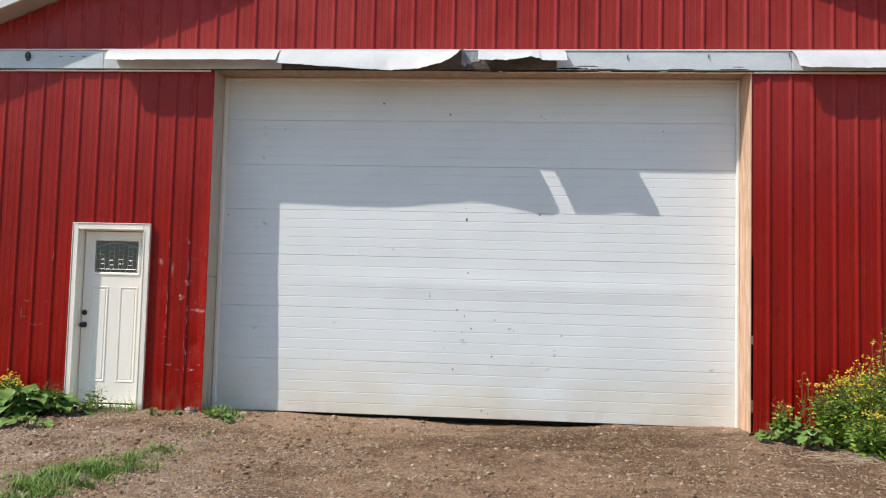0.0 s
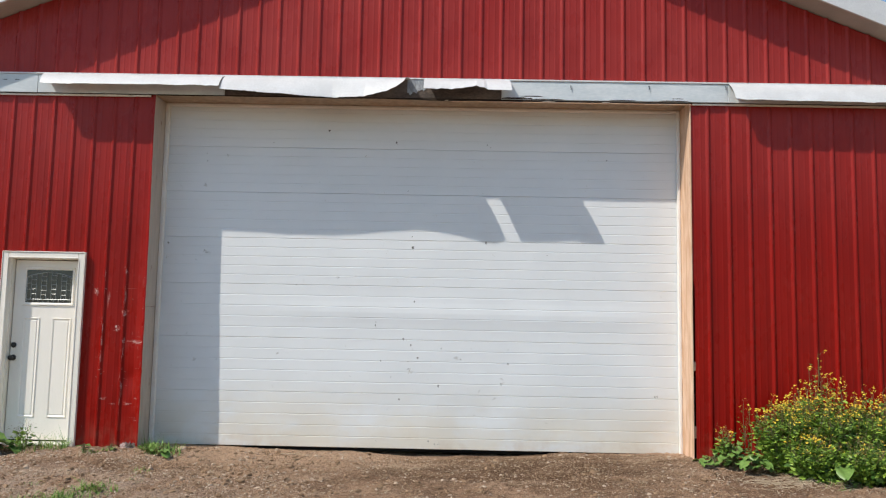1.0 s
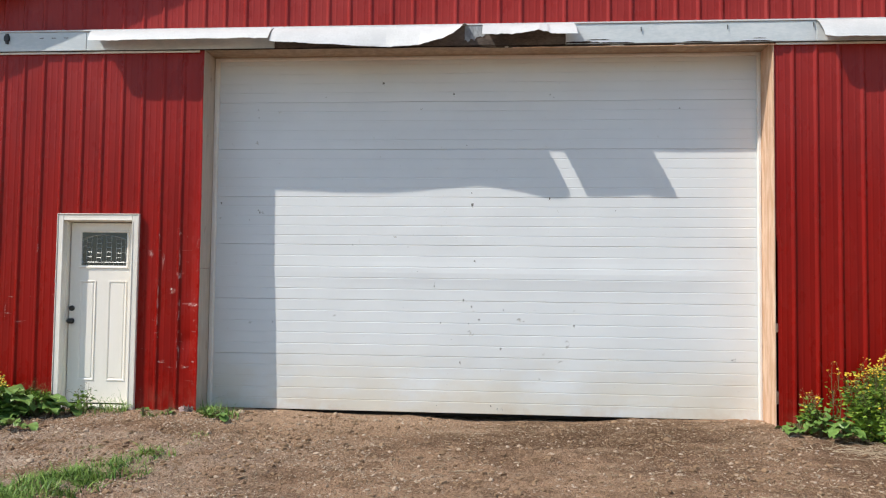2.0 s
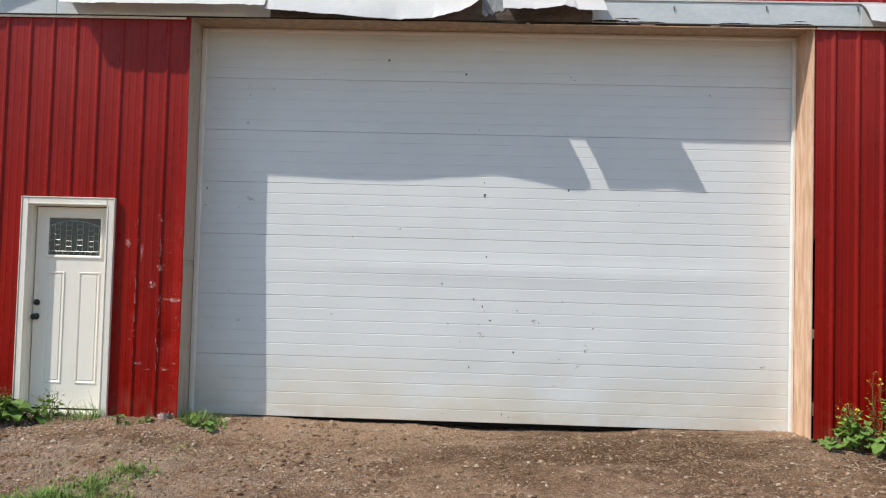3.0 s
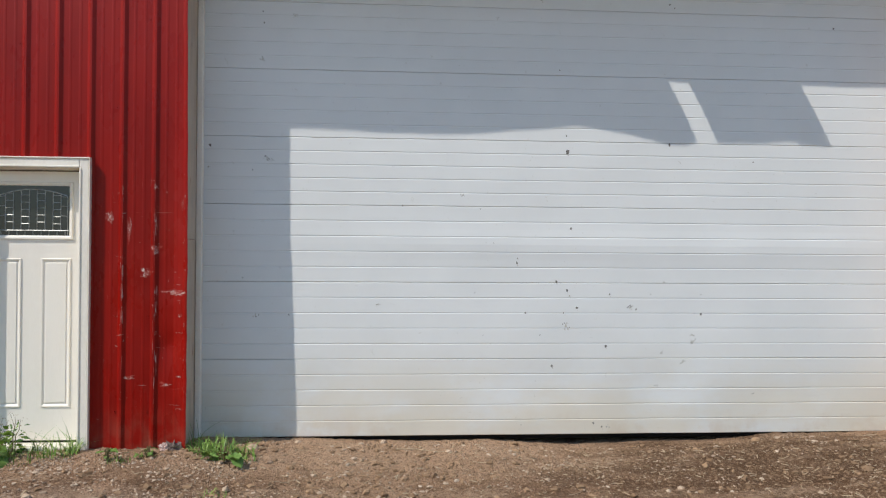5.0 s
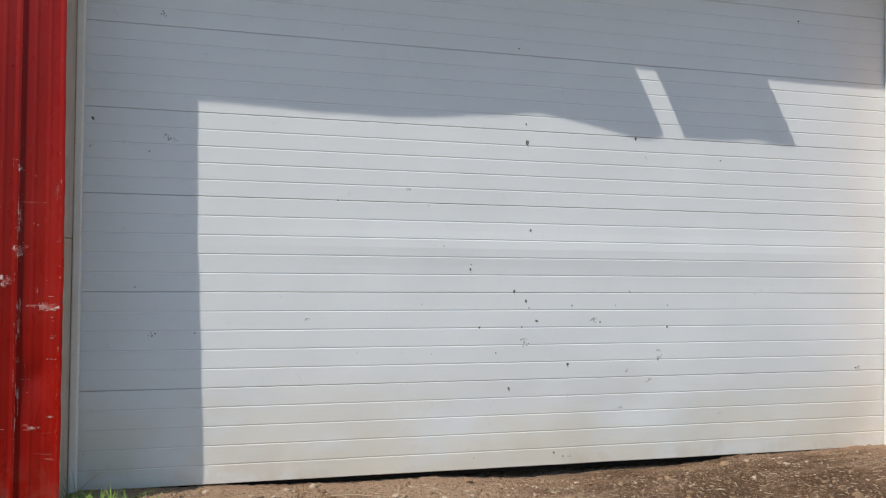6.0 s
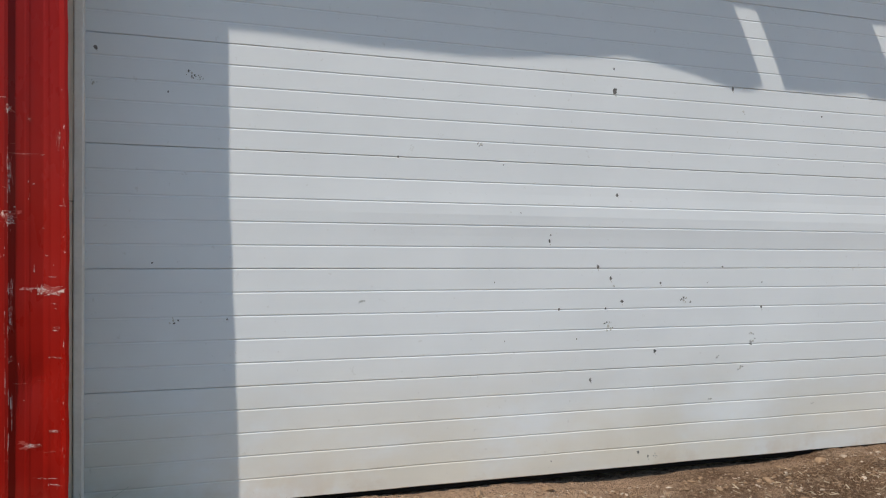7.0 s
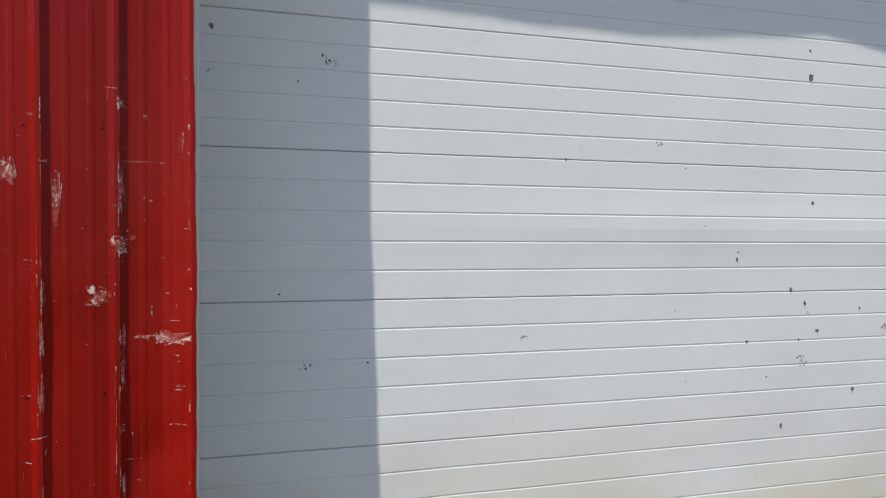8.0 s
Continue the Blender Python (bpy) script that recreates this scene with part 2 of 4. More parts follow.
# ---- mesh helpers ----
class Shape:
    """Collects vertices and faces for one mesh."""

    def __init__(self):
        self.v, self.f = [], []

    def add(self, verts, faces):
        k = len(self.v)
        self.v += [tuple(p) for p in verts]
        self.f += [tuple(i + k for i in face) for face in faces]
        return self

    def box(self, x0, x1, y0, y1, z0, z1, c=0.003):
        """A box with chamfered long edges."""
        c = min(c, (x1 - x0) / 3, (y1 - y0) / 3, (z1 - z0) / 3)
        bm = bmesh.new()
        bmesh.ops.create_cube(bm, size=1)
        for p in bm.verts:
            p.co = Vector(((x0 + x1) / 2 + p.co.x * (x1 - x0), (y0 + y1) / 2 + p.co.y * (y1 - y0), (z0 + z1) / 2 + p.co.z * (z1 - z0)))
        if c > 0:
            bmesh.ops.bevel(bm, geom=bm.edges[:], offset=c, segments=1, affect="EDGES")
        bm.verts.index_update()
        self.add([p.co[:] for p in bm.verts], [[p.index for p in q.verts] for q in bm.faces])
        bm.free()
        return self

    def slab(self, grid, back):
        """A sheet from a grid of points (rows of equal length) with a second layer shifted by back, and closed rims."""
        rows, cols = len(grid), len(grid[0])
        off = Vector(back)
        front = [Vector(p) for row in grid for p in row]
        n = rows * cols
        faces = []
        for i in range(rows - 1):
            for j in range(cols - 1):
                a = i * cols + j
                q = (a, a + 1, a + cols + 1, a + cols)
                faces.append(q)
                faces.append(tuple(reversed([k + n for k in q])))
        rim = [j for j in range(cols)] + [i * cols + cols - 1 for i in range(1, rows)]
        rim += [(rows - 1) * cols + j for j in range(cols - 2, -1, -1)] + [i * cols for i in range(rows - 2, 0, -1)]
        for a, b in zip(rim, rim[1:] + rim[:1]):
            faces.append((b, a, a + n, b + n))
        return self.add([p[:] for p in front] + [(p + off)[:] for p in front], faces)

    def tube(self, pts, radii, sides=6):
        pts = [Vector(p) for p in pts]
        ring = []
        for i, p in enumerate(pts):
            d = (pts[min(i + 1, len(pts) - 1)] - pts[max(i - 1, 0)]).normalized()
            u = d.orthogonal().normalized()
            w = d.cross(u)
            r = radii[i] if hasattr(radii, "__len__") else radii
            ring += [p + r * (math.cos(2 * math.pi * k / sides) * u + math.sin(2 * math.pi * k / sides) * w) for k in range(sides)]
        faces = []
        for i in range(len(pts) - 1):
            for k in range(sides):
                a, b = i * sides + k, i * sides + (k + 1) % sides
                faces.append((a, b, b + sides, a + sides))
        faces.append(tuple(reversed(range(sides))))
        faces.append(tuple((len(pts) - 1) * sides + k for k in range(sides)))
        return self.add([p[:] for p in ring], faces)

    def mesh(self, name, material, smooth=False):
        me = bpy.data.meshes.new(name)
        me.from_pydata(self.v, [], self.f)
        me.materials.append(material)
        if smooth:
            me.polygons.foreach_set("use_smooth", [True] * len(me.polygons))
        me.update()
        return me


def part(name, shape, material, parent, label="", smooth=False):
    ob = new(name, shape.mesh(name, material, smooth))
    ob.parent = parent
    return tagged(ob, label)


def thing(name, label, category, shape=None, material=None, group="", kind="", smooth=False):
    ob = new(name, shape.mesh(name, material, smooth) if shape else None)
    return tagged(ob, label, category, group, kind)


def smooth01(a, b, x):
    t = min(1.0, max(0.0, (x - a) / (b - a)))
    return t * t * (3 - 2 * t)


def wob(x, y, z=0.0):
    return noise.noise(Vector((x, y, z)))


# ---- ground ----
PROFILE_X = [-8, -5.2, -4.6, -3.6, -2.9, -2.1, -1.3, -0.7, 0.0, 0.4, 0.86, 1.33, 1.7, 2.3, 3.0, 4.0, 8]
PROFILE_Z = [0.06, 0.09, 0.085, 0.09, 0.075, 0.045, 0.012, 0.015, -0.028, -0.018, 0.004, 0.016, 0.05, 0.056, 0.085, 0.06, 0.03]


def ground_z(x, y):
    w = math.exp(-max(0.0, -0.05 - y) / 2.2)
    if y > 0.6:
        w = 1.0
    z = float(np.interp(x, PROFILE_X, PROFILE_Z)) * w - 0.10 * (1 - w)
    near = math.exp(-((y + 1.0) / 3.0) ** 2)
    z += near * (0.020 * wob(x * 1.3, y * 1.3) + (0.011 + 0.012 * smooth01(-0.05, -0.4, y)) * wob(x * 4.2, y * 4.2, 3) + 0.010 * wob(x * 13, y * 13, 7) * (0.4 + 0.9 * abs(wob(x * 0.8, y * 0.8, 11))))
    z += near * (0.011 * wob(x * 27, y * 27, 5) + 0.022 * max(0.0, wob(x * 9, y * 9, 17) - 0.12) * smooth01(-0.05, 0.25, wob(x * 0.7, y * 0.7, 23)))
    return z


def spaced(lo, hi, step, far):
    """Even steps from lo to hi, then growing ones out to far on both sides."""
    mid = list(np.arange(lo, hi + step / 2, step))
    out, s = [], step
    while (out[-1] if out else 0) < far:
        s *= 1.35
        out.append((out[-1] if out else 0) + s)
    return [lo - o for o in reversed(out)] + mid + [hi + o for o in out]


gx, gy = spaced(-5.3, 5.3, 0.017, 400), spaced(-3.3, 0.5, 0.017, 400)
g = Shape()
g.v = [(x, y, ground_z(x, y)) for y in gy for x in gx]
nx = len(gx)
g.f = [(j * nx + i, j * nx + i + 1, (j + 1) * nx + i + 1, (j + 1) * nx + i) for j in range(len(gy) - 1) for i in range(nx - 1)]
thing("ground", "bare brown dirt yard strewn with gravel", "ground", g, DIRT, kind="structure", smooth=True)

# ---- barn shell ----
HALF, PITCH, RIDGE, RX, DEPTH = 8.0, 0.40, 6.78, 0.05, 14.0


def rake(x):
    return RIDGE - PITCH * abs(x - RX)


def gable(x0, x1, z0, y0, y1):
    """A wall piece up to the roof line."""
    xs = sorted({x0, x1} | ({RX} if x0 < 0 < x1 else set()))
    s = Shape()
    lower = [(x, z0) for x in xs]
    upper = [(x, rake(x)) for x in reversed(xs)]
    ring = lower + upper
    n = len(ring)
    s.add([(x, y0, z) for x, z in ring] + [(x, y1, z) for x, z in ring],
          [tuple(range(n)), tuple(reversed(range(n, 2 * n)))] + [(i, i + n, (i + 1) % n + n, (i + 1) % n) for i in range(n)])
    return s


left = Shape().box(-HALF, -4.535, 0.024, 0.14, -0.4, rake(HALF), 0)
left.box(-3.695, -3.04, 0.024, 0.14, -0.4, 3.58, 0).box(-4.535, -3.695, 0.024, 0.14, 2.15, 3.58, 0)
wall_left = thing("wall_left", "barn front wall clad in scuffed red ribbed steel", "wall", left, CORE, kind="structure")
wall_right = thing("wall_right", "barn front wall clad in red ribbed steel", "wall", Shape().box(3.12, HALF, 0.024, 0.14, -0.4, 3.58, 0), CORE, kind="structure")
top = Shape()
top.add([(-6.8, 0.024, 4.05), (6.8, 0.024, 4.05), (RX, 0.024, RIDGE - 0.02), (-6.8, 0.14, 4.05), (6.8, 0.14, 4.05), (RX, 0.14, RIDGE - 0.02)],
        [(0, 1, 2), (5, 4, 3), (0, 3, 4, 1), (1, 4, 5, 2), (2, 5, 3, 0)])
wall_gable = thing("wall_gable", "barn gable clad in faded red ribbed steel", "wall", top, CORE, kind="structure")
thing("wall_back", "far end wall of the barn", "wall", gable(-HALF, HALF, -0.4, DEPTH, DEPTH + 0.14), RED, kind="structure")
for name, x in (("wall_west", -HALF - 0.14), ("wall_east", HALF)):
    thing(name, "long red steel side wall of the barn", "wall", Shape().box(x, x + 0.14, 0.03, DEPTH, -0.4, rake(HALF), 0), RED, kind="structure")

RIB = 0.2286


def rib_y(x, phase):
    """How far the steel stands out (towards -y) at x."""
    u = (x - phase + RIB / 2) % RIB - RIB / 2
    a = abs(u)
    if a < 0.007:
        return -0.016
    if a < 0.029:
        return -0.016 * (0.029 - a) / 0.022
    b = abs(a - 0.078)
    if b < 0.005:
        return -0.0016
    if b < 0.013:
        return -0.0016 * (0.013 - b) / 0.008
    return 0.0


def rib_stops(x0, x1, phase):
    xs = {x0, x1}
    k0, k1 = int((x0 - phase) / RIB) - 2, int((x1 - phase) / RIB) + 2
    for k in range(k0, k1 + 1):
        c = phase + k * RIB
        for o in (-0.091, -0.083, -0.073, -0.065, -0.029, -0.007, 0.007, 0.029, 0.065, 0.073, 0.083, 0.091):
            if x0 < c + o < x1:
                xs.add(round(c + o, 4))
    return sorted(xs)


def siding(parent, x0, x1, phase, low, high, steps=10, edge=None, dent=None, lift=0.0, dense=0.0):
    """One sheet of ribbed steel; low and high are functions of x, edge moves points sideways, dent in depth."""
    xs = rib_stops(x0, x1, phase)
    if dense:
        xs = sorted(set(xs) | {round(x0 + dense * i + 0.0003, 4) for i in range(1, int((x1 - x0) / dense))})
    grid = []
    for i in range(steps + 1):
        row = []
        for x in xs:
            z = low(x) + (high(x) - low(x)) * i / steps
            y = rib_y(x, phase) + 0.0022 * wob(x * 1.9, z * 0.8, 2.0) - lift
            if dent:
                y += dent(x, z)
            row.append((x + (edge(x, z) if edge else 0.0), y, z))
        grid.append(row)
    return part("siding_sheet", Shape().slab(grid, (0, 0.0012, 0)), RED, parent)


def screws(parent, x0, x1, phase, heights, lift=0.0):
    """Hex screw heads beside the ribs, a row at each girt."""
    s = Shape()
    k = math.ceil((x0 - phase) / RIB)
    while phase + k * RIB < x1:
        for z in heights:
            for o in (-0.046,):
                x = phase + k * RIB + o
                if x0 + 0.01 < x < x1 - 0.01:
                    y = rib_y(x, phase) - lift
                    r = 0.0042
                    ring = [(x + r * math.cos(a * math.pi / 3), y - 0.004, z + r * math.sin(a * math.pi / 3)) for a in range(6)]
                    base = [(x + 1.5 * r * math.cos(a * math.pi / 3), y + 0.001, z + 1.5 * r * math.sin(a * math.pi / 3)) for a in range(6)]
                    s.add(ring + base, [(5, 4, 3, 2, 1, 0)] + [(a, (a + 1) % 6, (a + 1) % 6 + 6, a + 6) for a in range(6)])
        k += 1
    tagged(part("screws", s, RED, parent), kind="stuff")


def lower_top(x):
    return min(4.04, rake(x) - 0.005)


P_LEFT, P_RIGHT, P_TOP = -3.205, 3.203, 0.44


def ragged(x, z):
    """The torn edge of the sheet at the opening: it leans and waves."""
    k = smooth01(-3.10, -2.99, x)
    return k * (0.022 * smooth01(3.6, 1.2, z) - 0.012 + 0.004 * wob(0, z * 4.5, 1) + 0.003 * wob(3, z * 13, 2))


def kicked(x, z):
    """Dents low on the sheet beside the opening."""
    k = smooth01(2.1, 0.7, z) * smooth01(-3.66, -3.4, x)
    return k * (0.007 * wob(x * 7, z * 4, 4) + 0.0018 * wob(x * 12, z * 9, 8)) + 0.018 * math.exp(-((x + 3.12) / 0.07) ** 2 - ((z - 0.82) / 0.10) ** 2) - 0.028 * smooth01(2.9, 1.0, z) * smooth01(-3.075, -2.99, x)


x = -HALF
while x < -4.6:
    nxt = min(x + 4 * RIB, -4.55)
    siding(wall_left, x, nxt, P_LEFT, lambda q: -0.1, lower_top, 24)
    x = nxt
siding(wall_left, -4.55, -3.672, P_LEFT, lambda q: 2.155, lower_top)
siding(wall_left, -3.672, -2.970, P_LEFT, lambda q: -0.05 + 0.13 * smooth01(-3.17, -3.1, q) + 0.03 * wob(q * 30, 0), lower_top, 130, ragged, kicked, dense=0.012)
screws(wall_left, -6.4, -4.58, P_LEFT, (0.35, 0.95, 1.6, 2.3, 3.0, 3.7))
screws(wall_left, -4.5, -3.68, P_LEFT, (2.3, 3.0, 3.7))
screws(wall_left, -3.66, -3.03, P_LEFT, (0.35, 1.04, 1.9, 2.55, 3.2, 3.8))


def pulled(x, z):
    """The sheet stands off the jamb lower down and is ragged there."""
    k = smooth01(3.12, 3.02, x)
    return k * (0.034 * smooth01(2.05, 1.95, z) + 0.003 * wob(0, z * 9, 5))


x = 3.006
while x < HALF:
    nxt = min(x + 4 * RIB, HALF)
    siding(wall_right, x, nxt, P_RIGHT, lambda q: -0.1 if q > 3.03 else 0.1, lower_top, 60 if x < 3.1 else 10, pulled if x < 3.1 else None)
    x = nxt
screws(wall_right, 3.05, 6.4, P_RIGHT, (0.35, 1.08, 1.6, 2.3, 3.0, 3.7))
x = -6.85
while x < 6.8:
    nxt = min(x + 4 * RIB, 6.85)
    siding(wall_gable, x, nxt, P_TOP, lambda q: 4.03, lambda q: max(4.035, rake(q) - 0.004), 6, lift=0.004)
    x = nxt
screws(wall_gable, -5.5, 5.5, P_TOP, (4.75,), 0.004)

# scuffs and bare marks on the red steel


def scuff(x, z, w, h, phase=P_LEFT, seed=0):
    """A bundle of thin ragged scratches in bare metal that follow the ribs."""
    s = Shape()
    rnd = random.Random(seed)
    count = int(7 + 5200 * w * h) if min(w, h) > 0.011 else 3
    for _ in range(min(count, 26)):
        flat = rnd.random() < (0.75 if w > h else 0.3)
        ln = (w if flat else h) * rnd.uniform(0.12, 0.8)
        th = rnd.uniform(0.0005, 0.0026) * (1.6 if min(w, h) > 0.03 else 1.0)
        px0 = x + (w - (ln if flat else 0)) * max(-0.5, min(0.5, rnd.gauss(0, 0.24)))
        pz0 = z + (h - (0 if flat else ln)) * max(-0.5, min(0.5, rnd.gauss(0, 0.24)))
        tilt = rnd.gauss(0, 0.18)
        n = 7
        one, two = [], []
        for i in range(n + 1):
            u = i / n - 0.5
            px, pz = (px0 + ln * u, pz0 + ln * u * tilt) if flat else (px0 + ln * u * tilt * 0.4, pz0 + ln * u)
            t = th * (0.25 + 0.75 * math.sin(math.pi * (i + 0.3) / (n + 0.6))) * rnd.uniform(0.4, 1.2)
            lo, hi = ((px, pz - t), (px, pz + t)) if flat else ((px - t, pz), (px + t, pz))
            for q, lst in ((lo, one), (hi, two)):
                qx = min(q[0], -2.985)
                lst.append((qx + (ragged(qx, q[1]) if qx > -3.2 else 0), rib_y(qx, phase) + 0.0022 * wob(qx * 1.9, q[1] * 0.8, 2.0) + (kicked(qx, q[1]) if qx > -3.67 else 0) - 0.0014, q[1]))
        s.add(one + two, [(i, i + n + 1, i + n + 2, i + 1) for i in range(n)])
    if min(w, h) > 0.025:
        for _ in range(5):
            cx, cz = x + rnd.gauss(0, 0.22) * w, z + rnd.gauss(0, 0.22) * h
            rx, rz = w * rnd.uniform(0.16, 0.40), h * rnd.uniform(0.16, 0.40)
            blob(s, cx, cz, rx, rz, rnd)
    part("scuff", s, SCUFF, wall_left)


def on_steel(qx, qz):
    qx = min(qx, -2.985)
    return (qx + (ragged(qx, qz) if qx > -3.2 else 0), rib_y(qx, P_LEFT) + 0.0022 * wob(qx * 1.9, qz * 0.8, 2.0) + (kicked(qx, qz) if qx > -3.67 else 0) - 0.0014, qz)


def blob(s, cx, cz, rx, rz, rnd):
    """A ragged bare patch that lies on the steel."""
    n = 14
    ring = [rnd.uniform(0.15, 1.2) for _ in range(n)]
    pts = [on_steel(cx, cz)]
    for f in (0.5, 1.0):
        pts += [on_steel(cx + f * rx * ring[k] * math.cos(6.2832 * k / n), cz + f * rz * ring[k] * math.sin(6.2832 * k / n)) for k in range(n)]
    faces = [(0, 1 + k, 1 + (k + 1) % n) for k in range(n)] + [(1 + k, 1 + n + k, 1 + n + (k + 1) % n, 1 + (k + 1) % n) for k in range(n)]
    s.add(pts, faces)


MARKS = [(-3.53, 1.76, .065, .09), (-3.46, 1.93, .03, .015), (-3.385, 1.68, .026, .15), (-3.42, 1.79, .03, .012), (-3.43, 1.22, .014, .16),
         (-3.43, 1.04, .016, .14), (-3.425, 1.36, .012, .10), (-3.20, 1.98, .028, .035), (-3.14, 1.795, .16, .008), (-3.012, 1.86, .014, .10),
         (-3.19, 1.22, .02, .10), (-3.19, 1.10, .012, .16), (-3.20, 1.53, .065, .055), (-3.26, 1.355, .065, .055), (-3.295, 1.33, .022, .02)]
MARKS += [(-3.03, 1.21, .12, .035), (-3.08, 1.21, .03, .05), (-3.02, 0.92, .08, .008), (-3.19, 0.92, .02, .04), (-3.12, 1.94, .025, .02),
          (-3.15, 0.81, .08, .008), (-3.47, 1.04, .05, .01), (-3.37, 0.60, .08, .028), (-3.30, 0.54, .14, .008), (-3.11, 0.54, .08, .03)]
MARKS += [(-3.03, 0.60, .05, .014), (-3.02, 0.37, .07, .012), (-5.10, 1.27, .10, .01), (-5.13, 1.09, .10, .012), (-5.0, 1.0, .22, .01),
          (-4.80, 1.81, .012, .12), (-5.14, 1.78, .01, .16), (-4.86, 1.27, .14, .01), (-5.16, 1.12, .012, .16), (-4.62, 1.3, .02, .02),
          (-3.195, 1.70, .012, .2), (-3.19, 0.70, .01, .2), (-3.02, 1.05, .03, .02), (-3.06, 1.36, .02, .01), (-3.10, 1.31, .01, .05)]
for i, (mx, mz, mw, mh) in enumerate(MARKS):
    scuff(mx, mz, mw, mh, seed=i)

# fine wear: broken lines down the rib edges, hair scratches, and chipped paint along the torn sheet edge
wear, q = Shape(), random.Random(91)
for crest in (P_LEFT - RIB, P_LEFT):
    for off, lo, hi, runs in ((0.0065, 0.35, 2.0, 26), (-0.0065, 0.5, 1.6, 10)):
        for _ in range(runs):
            z0, ln, t = q.uniform(lo, hi), 0.008 + 0.10 * q.random() ** 2.2, q.uniform(0.0006, 0.0024)
            px = crest + off + q.uniform(-0.002, 0.002)
            n = 8
            one = [on_steel(px - t * q.uniform(0.3, 1), z0 + ln * i / n) for i in range(n + 1)]
            two = [on_steel(px + t * q.uniform(0.3, 1), z0 + ln * i / n) for i in range(n + 1)]
            wear.add(one + two, [(i, i + n + 1, i + n + 2, i + 1) for i in range(n)])
for _ in range(70):
    px, pz, ln = q.uniform(-3.63, -3.0), 0.25 + 1.8 * q.random() ** 0.8, 0.006 + 0.05 * q.random() ** 3
    t, flat, tilt = q.uniform(0.0005, 0.0014), q.random() < 0.6, q.gauss(0, 0.15)
    n = 6
    line = [(px + ln * (i / n), pz + tilt * ln * i / n) if flat else (px + tilt * ln * i / n, pz + ln * i / n) for i in range(n + 1)]
    one = [on_steel(u - (0 if flat else t), v - (t if flat else 0)) for u, v in line]
    two = [on_steel(u + (0 if flat else t), v + (t if flat else 0)) for u, v in line]
    wear.add(one + two, [(i, i + n + 1, i + n + 2, i + 1) for i in range(n)])
for _ in range(20):
    blob(wear, -2.990 - 0.007 * q.random() ** 2, q.uniform(0.3, 2.6) if q.random() < 0.4 else q.gauss(1.75, 0.25), q.uniform(0.001, 0.005), 0.003 + 0.022 * q.random() ** 2, q)
tagged(part("fine_wear", wear, SCUFF, wall_left, "bare chipped lines in the red paint"), kind="stuff")

# roof with rake soffits and fascias
OVER = 0.32
roof = thing("roof", "shallow pitched steel barn roof with pale trim", "roof", kind="structure")
for side in (-1, 1):
    eave = HALF + 0.35
    a, b = (RX, RIDGE + 0.02), (side * eave, rake(side * eave) + 0.02)
    s = Shape()
    s.add([(a[0], -OVER, a[1] + 0.12), (b[0], -OVER, b[1] + 0.12), (b[0], DEPTH + 0.3, b[1] + 0.12), (a[0], DEPTH + 0.3, a[1] + 0.12),
           (a[0], -OVER, a[1] + 0.01), (b[0], -OVER, b[1] + 0.01), (b[0], DEPTH + 0.3, b[1] + 0.01), (a[0], DEPTH + 0.3, a[1] + 0.01)],
          [(0, 1, 2, 3), (7, 6, 5, 4), (0, 4, 5, 1), (1, 5, 6, 2), (2, 6, 7, 3), (3, 7, 4, 0)])
    part("roof_slope", s, ROOF, roof)
    s = Shape()
    for y0, y1, dz0, dz1 in ((-OVER + 0.012, 0.02, -0.012, 0.004),):
        s.add([(a[0], y, a[1] + d) for y in (y0, y1) for d in (dz0, dz1)] + [(b[0], y, b[1] + d) for y in (y0, y1) for d in (dz0, dz1)],
              [(0, 1, 3, 2), (4, 6, 7, 5), (0, 4, 5, 1), (1, 5, 7, 3), (3, 7, 6, 2), (2, 6, 4, 0)])
    part("soffit", s, SOFFIT, roof, "beige soffit metal toned for shade")
    s = Shape()
    y0, y1, d0, d1 = -OVER - 0.012, -OVER + 0.01, -0.035, 0.23
    s.add([(a[0], y, a[1] + d) for y in (y0, y1) for d in (d0, d1)] + [(b[0], y, b[1] + d) for y in (y0, y1) for d in (d0, d1)],
          [(0, 1, 3, 2), (4, 6, 7, 5), (0, 4, 5, 1), (1, 5, 7, 3), (3, 7, 6, 2), (2, 6, 4, 0)])
    part("fascia", s, TIN, roof, "white metal rake fascia")

# ---- opening: lintel, jambs and stops ----
lintel = thing("lintel", "stained lumber lintel over the overhead door", "lintel", Shape().box(-3.04, 3.04, -0.012, 0.46, 3.992, 4.045), LINTEL, kind="structure")
jl = thing("jamb_left", "weathered grey pine jamb beside the overhead door", "door jamb", kind="structure")
part("board", Shape().box(-3.04, -3.002, 0.006, 0.40, -0.1, 1.603), GREYED, jl)
part("board", Shape().box(-3.04, -3.000, 0.006, 0.40, 1.606, 3.99), GREYED, jl)
jr = thing("jamb_right", "fresh peach-coloured pine jamb beside the overhead door", "door jamb", kind="structure")
part("board", Shape().box(3.0, 3.014, -0.016, 0.40, -0.1, 3.99), FRESH, jr)
for z0, z1 in ((0.30, 0.43), (1.02, 1.11), (2.1, 2.3)):
    part("block", Shape().box(3.015, 3.05, 0.004, 0.10, z0, z1), FRESH, jr)
for name, x0, x1 in (("stop_left", -2.999, -2.954), ("stop_right", 2.966, 2.999)):
    thing(name, "white vinyl weather stop along the door jamb", "trim", Shape().box(x0, x1, 0.345, 0.398, 0.03, 3.99, 0.006), VINYL, kind="structure")
thing("stop_top", "white vinyl weather stop under the lintel", "trim", Shape().box(-2.953, 2.965, 0.345, 0.398, 3.958, 3.990, 0.006), VINYL, kind="structure")

